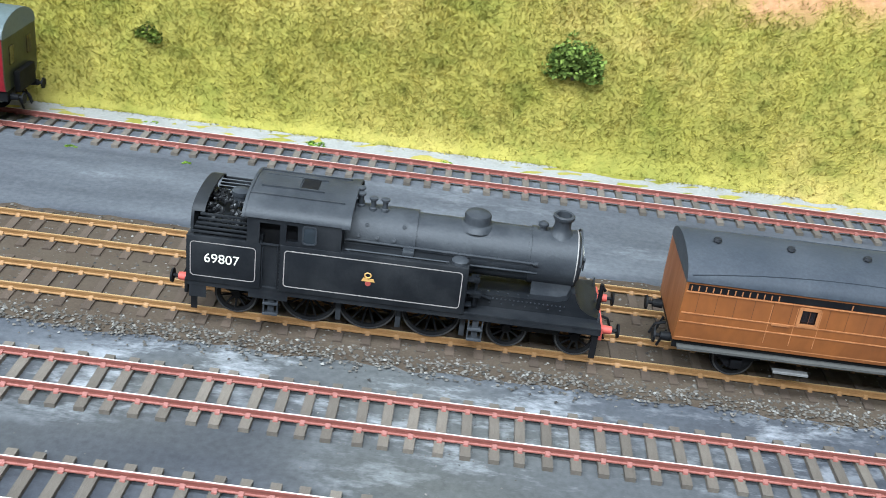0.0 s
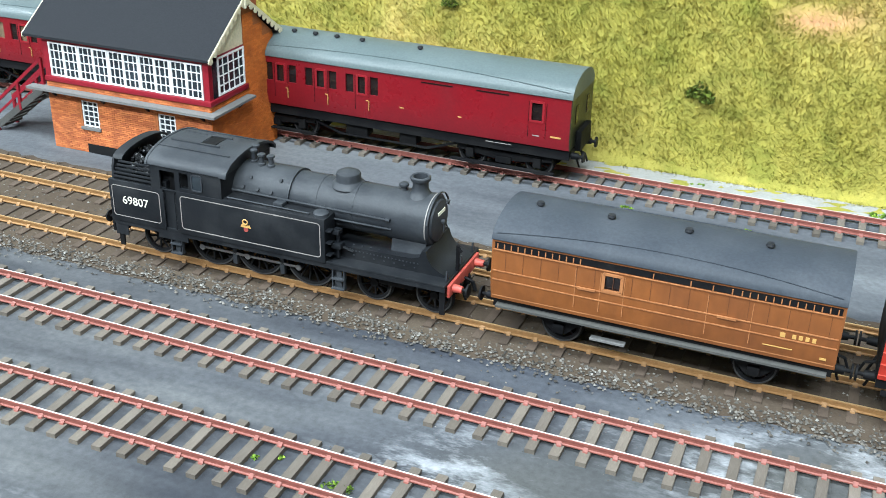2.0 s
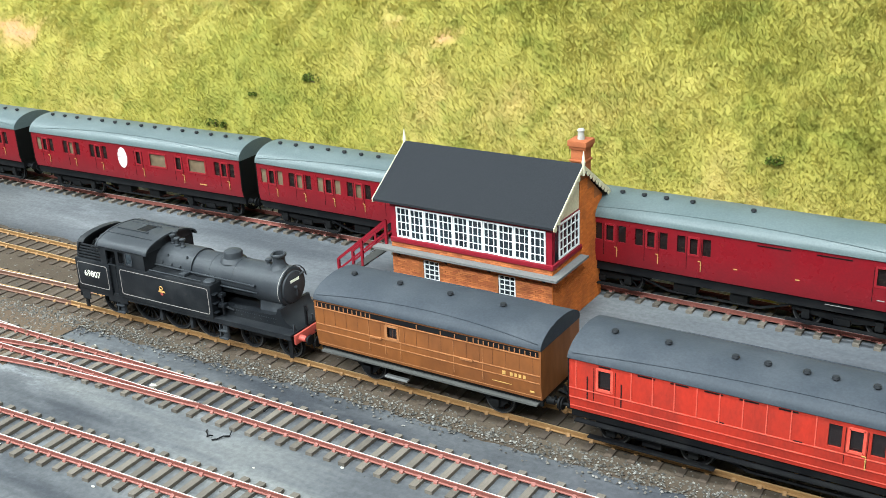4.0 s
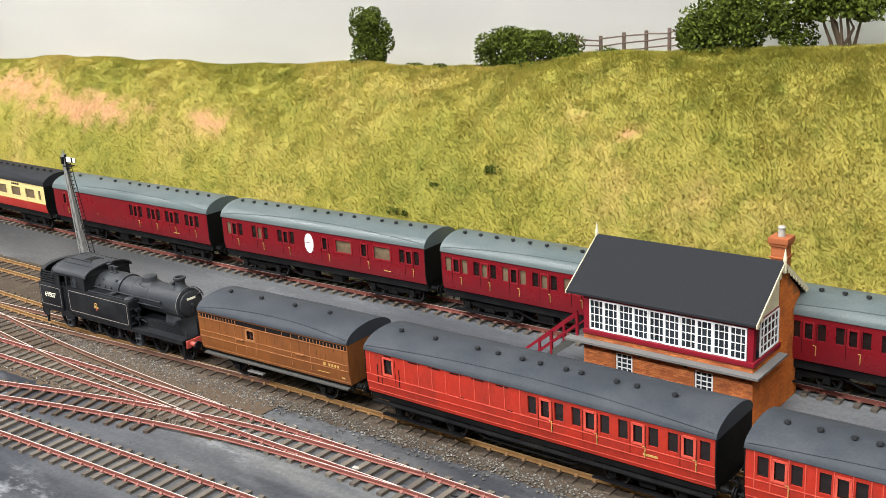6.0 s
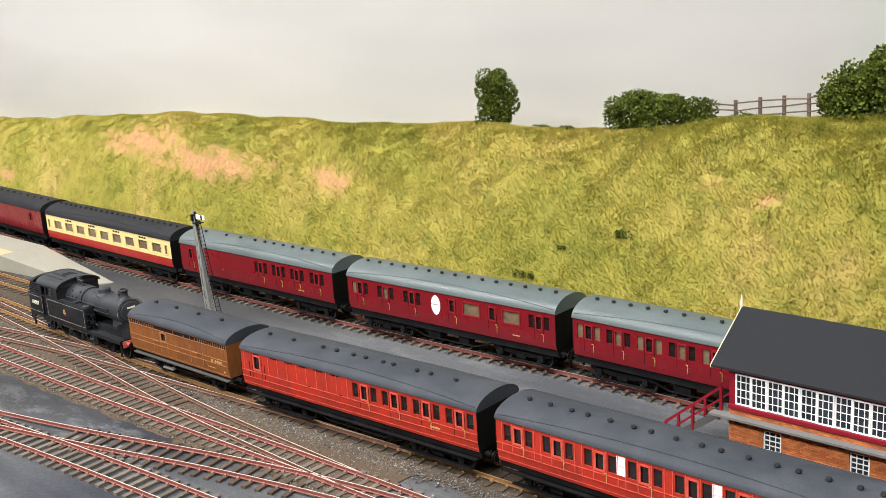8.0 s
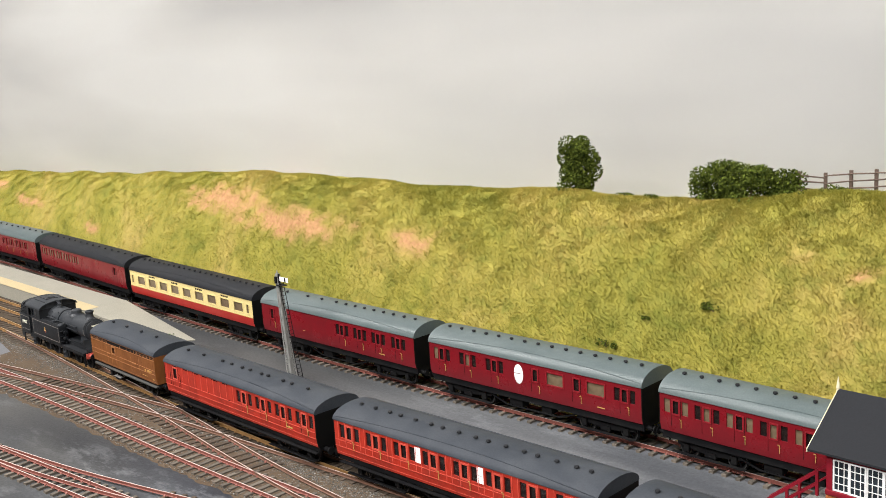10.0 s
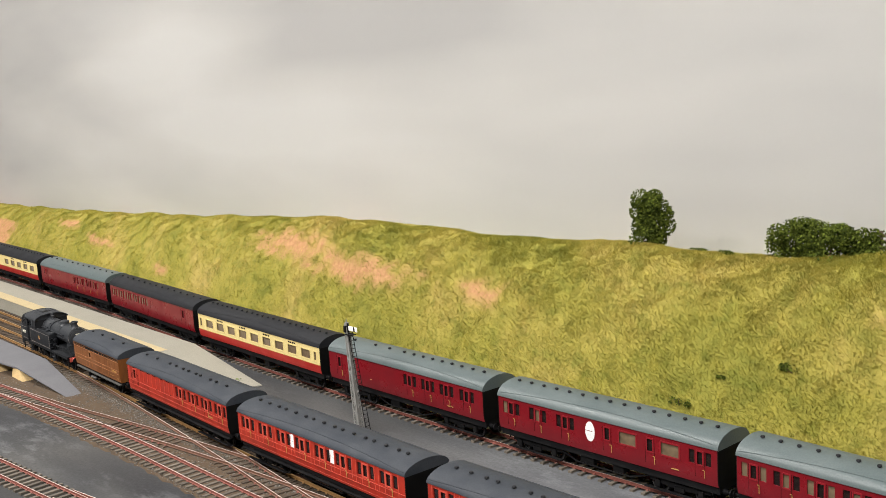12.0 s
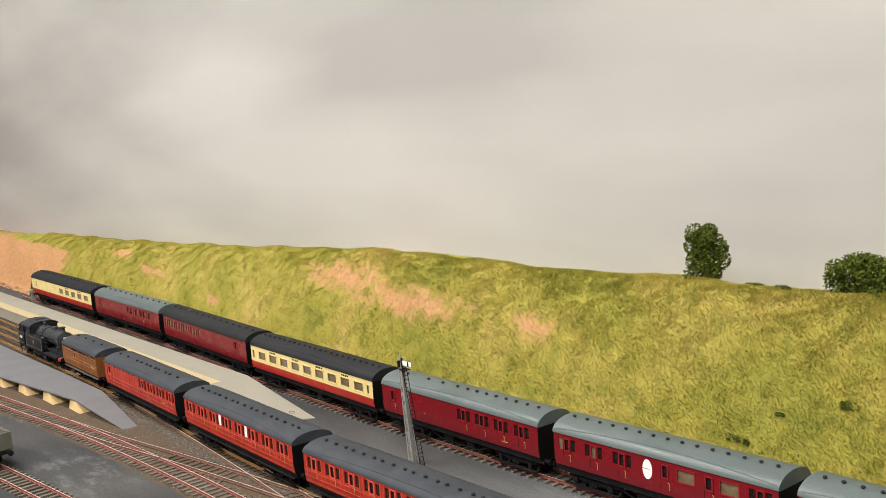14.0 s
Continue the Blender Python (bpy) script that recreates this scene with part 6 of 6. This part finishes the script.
# ---------------------------------------------------------------- bushes, fence, weeds
def leaves(n, radii, lumps, size, seed, hollow=0.55):
    """Small leaf flakes in uneven lumps; returns verts and faces in cm about the foot."""
    g = np.random.default_rng(seed)
    pick = g.integers(0, len(lumps), n)
    c = np.array(lumps, float)[pick]
    d = g.normal(size=(n, 3))
    d /= np.linalg.norm(d, axis=1)[:, None]
    rad = g.uniform(hollow, 1.0, n) ** 0.5
    p = c[:, :3] + d * (c[:, 3:4] * rad[:, None]) * np.array(radii)
    p[:, 2] = np.maximum(p[:, 2], 0.03)
    a, b = g.normal(size=(n, 3)), g.normal(size=(n, 3))
    a /= np.linalg.norm(a, axis=1)[:, None]
    b = np.cross(a, b)
    b /= np.linalg.norm(b, axis=1)[:, None]
    s = g.uniform(size * 0.6, size * 1.3, n)[:, None]
    v = np.stack([p - a * s, p - b * s * 0.7, p + a * s, p + b * s * 0.7], 1).reshape(-1, 3)
    return v, np.arange(4 * n).reshape(-1, 4)


def bush(name, label, category, x, y, lumps, n, size, seed, radii=(1, 1, 1), mat=None, stems=5, spread=0.3):
    z = float(hill_height(np.array([x]), np.array([y]))[0]) if y > 17 else -0.42
    t = thing(name, label, category, at=(x, y, z - 0.08))
    bm = bmesh.new()
    g = random.Random(seed)
    for i in range(stems):
        tgt = lumps[i % len(lumps)]
        mid = (tgt[0] * 0.4 + g.uniform(-spread, spread), tgt[1] * 0.4, tgt[2] * 0.5)
        cyl(bm, (g.uniform(-spread, spread) * 0.4 + tgt[0] * 0.3, tgt[1] * 0.3, -0.1), mid, 0.09 * size / 0.12, 0.06 * size / 0.12, 6)
        cyl(bm, mid, (tgt[0], tgt[1], tgt[2] + tgt[3] * 0.6), 0.06 * size / 0.12, 0.015, 6)
    part("trunk", bm, M_TWIG, t, "thin brown stems")
    v, f = leaves(n, radii, lumps, size, seed)
    ob = from_arrays("crown", v, f, mat or M_LEAF)
    hang(ob, t, "dense small dark green leaves")
    tagged(ob, kind="")
    return t


def lump_set(w, d, h, count, r, seed, dome=1.0):
    g = random.Random(seed)
    out = []
    for i in range(count):
        x = g.uniform(-w, w)
        top = h * (1 - dome * (abs(x) / (w + 0.01)) ** 2.2 * 0.55)
        z = g.uniform(0.1, 1) * (top - r)
        out.append((x, g.uniform(-d, d), max(z, r * 0.5), r * g.uniform(0.7, 1.15)))
    return out


bush("shrub", "tall narrow dark green shrub on the crest", "bush", -74.0, 26.6, [(1.15 * math.sin(k * 2.4) * math.sin(0.55 + 2.2 * k / 30), 0.6 * math.cos(k * 1.7), 0.35 + 0.128 * k, 0.72 + 0.1 * math.sin(k * 4.1)) for k in range(30)], 9500, 0.11, 11)
bush("hedge_bush", "broad rounded dark green hedge bush", "bush", -59.0, 26.8, lump_set(3.5, 1.0, 3.1, 60, 0.8, 5, 0.25), 12500, 0.11, 12)
bush("large_bush", "large domed dark green bush beside the fence", "bush", -42.8, 27.2, lump_set(3.6, 1.4, 4.9, 90, 0.9, 7, 0.9), 16000, 0.12, 13)
bush("tree", "small dark green tree with bare stems", "tree", -36.6, 27.4, [(l[0], l[1], l[2] + 2.0, l[3]) for l in lump_set(2.4, 1.0, 3.6, 40, 0.85, 9, 0.6)], 5200, 0.16, 14, stems=9, spread=0.8)
bush("low_bush", "small round green bush on the slope", "bush", 8.0, 19.4, lump_set(1.1, 0.5, 2.25, 30, 0.6, 21, 0.8), 3400, 0.12, 15, mat=M_LOWLEAF)
bush("low_bush", "small dark green tuft on the slope", "bush", -13.3, 19.3, lump_set(0.55, 0.35, 0.9, 10, 0.35, 22), 900, 0.1, 16)
bush("conifer", "small dark upright conifer at the cutting end", "tree", -213, 16.5, [(0, 0, 0.6 + 0.3 * k, 0.75 - 0.08 * k) for k in range(8)], 900, 0.16, 17)
for i, (x, y, s) in enumerate([(-26.5, 20.1, 0.4), (-57.7, 20.8, 0.5), (-66, 19.6, 0.5), (-17.6, 21.4, 0.5), (-63, 20.5, 0.25), (-52, 26.2, 0.5), (-54.5, 26.0, 0.5), (-69, 26.0, 0.4), (-66.5, 26.2, 0.4), (-100, 18.4, 0.5), (-117, 18.2, 0.4)]):
    bush("weed_tuft", "small dark green tuft on the grass slope", "weed", x, y, lump_set(s * 1.6, 0.3, s * 1.2, 7, s * 0.6, 30 + i), 380, 0.08, 40 + i, stems=2)
for i, (x, y, s) in enumerate([(-4.4, 17.1, 0.34), (2.2, 16.9, 0.22), (-12.5, 17.3, 0.2), (-111.8, 9.4, 0.6), (-15, 13.2, 0.16), (-9.5, 13.0, 0.14), (-18, -10.0, 0.3), (-20.5, -9.6, 0.25)]):
    bush("weed_tuft", "small bright green weed in the gravel", "weed", x, y, lump_set(s * 1.5, s * 0.6, s, 6, s * 0.5, 50 + i), 260, 0.07, 60 + i, mat=M_WEED, stems=2)


def fence():
    f = thing("post_and_rail_fence", "weathered brown post and rail fence on the crest", "fence")
    xs = [-55.3, -53.4, -51.6, -49.9, -48.2, -46.6]
    tops = []
    for i, x in enumerate(xs):
        y = 27.6
        z = float(hill_height(np.array([x]), np.array([y]))[0])
        tops.append((x, y, z))
        part("post", soft_box(bmesh.new(), x - 0.11, x + 0.11, y - 0.08, y + 0.08, z - 0.2, z + 1.75, 0.02), M_FENCE, f)
    for a, b in zip(tops, tops[1:]):
        for h in (0.6, 1.05, 1.5):
            dz = rng.normal(0, 0.05, 2)
            bm = cyl(bmesh.new(), (a[0], a[1] - 0.1, a[2] + h + dz[0]), (b[0], b[1] - 0.1, b[2] + h + dz[1]), 0.055, n=6)
            part("fence_rail", bm, M_FENCE, f)


fence()


def wire_hook(x, y, turn, s):
    """A bent coupling wire dropped on the yard."""
    t = thing("wire_hook", "small bent black wire hook lying on the yard", "wire", "dropped wire hooks", at=(x, y, -0.37), turn=turn)
    pts = [(-0.9, 0.2, 0), (-0.5, 0, 0.02), (0.1, 0.06, 0.05), (0.6, -0.1, 0.02), (0.85, 0.15, 0.12), (0.95, 0.4, 0.1)]
    part("wire", tube(bmesh.new(), [(a * s, b * s, c) for a, b, c in pts], 0.035, 6), M_FRAME, t)


wire_hook(-42.1, -4.4, 20, 0.55)
wire_hook(-41.9, -6.9, 60, 0.5)
wire_hook(-42.7, -7.0, -35, 0.4)


def pale_chip(x, y, r, seed):
    t = thing("stone_chip", "pale chip of stone lying on the yard", "stone", "pale stone chips", at=(x, y, -0.42))
    bm = bmesh.new()
    bmesh.ops.create_icosphere(bm, subdivisions=1, radius=r)
    g = random.Random(seed)
    for v in bm.verts:
        v.co = Vector((v.co.x * 1.5, v.co.y, v.co.z * 0.7)) * g.uniform(0.75, 1.2) + Vector((0, 0, r * 0.5))
    part("chip", bm, M_POT, t, smooth=0)


for i, (x, y, r) in enumerate([(-48.0, -5.0, 0.17), (-54.0, -3.2, 0.06), (-46.5, -10.6, 0.07), (-44.0, -12.1, 0.07), (-50.2, -11.8, 0.06), (-36.0, -6.3, 0.06), (-39.2, -8.0, 0.05)]):
    pale_chip(x, y, r, i)


# ---------------------------------------------------------------- track pieces
track("main", "main line with ochre rusted rails on brown sleepers", SL_MAIN, M_RAIL_OCHRE, M_RAIL_TOP_OCHRE, 0.98)
track("second", "second main line with ochre rusted rails on brown sleepers", SL_MAIN, M_RAIL_OCHRE, M_RAIL_TOP_OCHRE, 0.98)
track("rear", "rear line with red-rusted rails on grey-brown sleepers", SL_RED, M_RAIL_RED, M_RAIL_TOP, 0.92)
track("siding_a", "siding with red-rusted rails on grey-brown sleepers", SL_RED, M_RAIL_RED, M_RAIL_TOP, 0.84)
track("siding_b", "siding with red-rusted rails on grey-brown sleepers", SL_RED, M_RAIL_RED, M_RAIL_TOP, 0.84)
track("cross_out", "crossover with brown-rusted rails on brown sleepers", SL_BROWN, M_RAIL_BROWN, M_RAIL_TOP, 0.9, avoid=(("siding_a", 1.6), ("main", 1.9)))
track("cross_in", "crossover with brown-rusted rails on brown sleepers", SL_BROWN, M_RAIL_BROWN, M_RAIL_TOP, 0.9, avoid=(("siding_a", 1.6), ("main", 1.9), ("cross_out", 1.9)))
track("cross_yard", "crossover with red-rusted rails on brown sleepers", SL_BROWN, M_RAIL_RED, M_RAIL_TOP, 0.9, avoid=(("siding_a", 1.6), ("siding_b", 1.6)))

# ---------------------------------------------------------------- what moves
# seconds, and x of the front of the first red coach in cm
TRAIN = [(0, 24.15), (0.5, 16.95), (1, 9.75), (1.5, 2.7), (2, -4.0), (2.5, -10.3), (3, -16.65), (3.5, -22.7), (4, -28.5), (5, -39.8), (6.5, -55.9), (7, -61.3), (7.5, -66.5), (8, -71.6), (8.5, -76.7), (9.7, -88.7), (11, -101.4), (11.5, -106.6), (12, -111.9), (12.5, -117.2), (13, -122.5), (13.5, -127.8), (14, -133.0)]
# how far each coupling stretches, in cm
SLACK = [(0, 0.7), (0.5, 0.5), (1, 0.2), (1.5, 0.05), (2, 0.0), (7.5, 0.0), (11, 0.7), (14, 1.45)]


def motions():
    ts, xs = zip(*TRAIN)
    for ob, off, gaps in ((LOCO, -1.3 - 11.3 - 8.0, -2), (VAN, -1.3 - 5.65, -1), (R1, 9.5, 0), (R2, 20.3 + 10.15, 0.7), (R3, 20.3 + 21.6 + 12.6, 1.2)):
        rows = []
        for t, x in TRAIN:
            x += off + gaps * float(np.interp(t, *zip(*SLACK)))
            y, a = heading("main", x)
            rows.append((t, pose(x * CM, float(y) * CM, 0, 0, 0, math.degrees(a))))
        walk(ob, rows)
    steps = np.arange(0, 14.0001, 2 / FPS)
    way = np.interp(steps, ts, xs)
    for ob, (px, py, pz), r in WHEELS:
        walk(ob, [(float(t), pose(px * CM, py * CM, pz * CM, 0, math.degrees(x / r), 0)) for t, x in zip(steps, way)])
    for k, rod in enumerate(RODS):
        a0 = k * math.pi / 2
        walk(rod, [(float(t), pose(0.48 * math.cos(x / 1.08 + a0) * CM, 0, (1.08 - 0.48 * math.sin(x / 1.08 + a0)) * CM)) for t, x in zip(steps, way)])


motions()
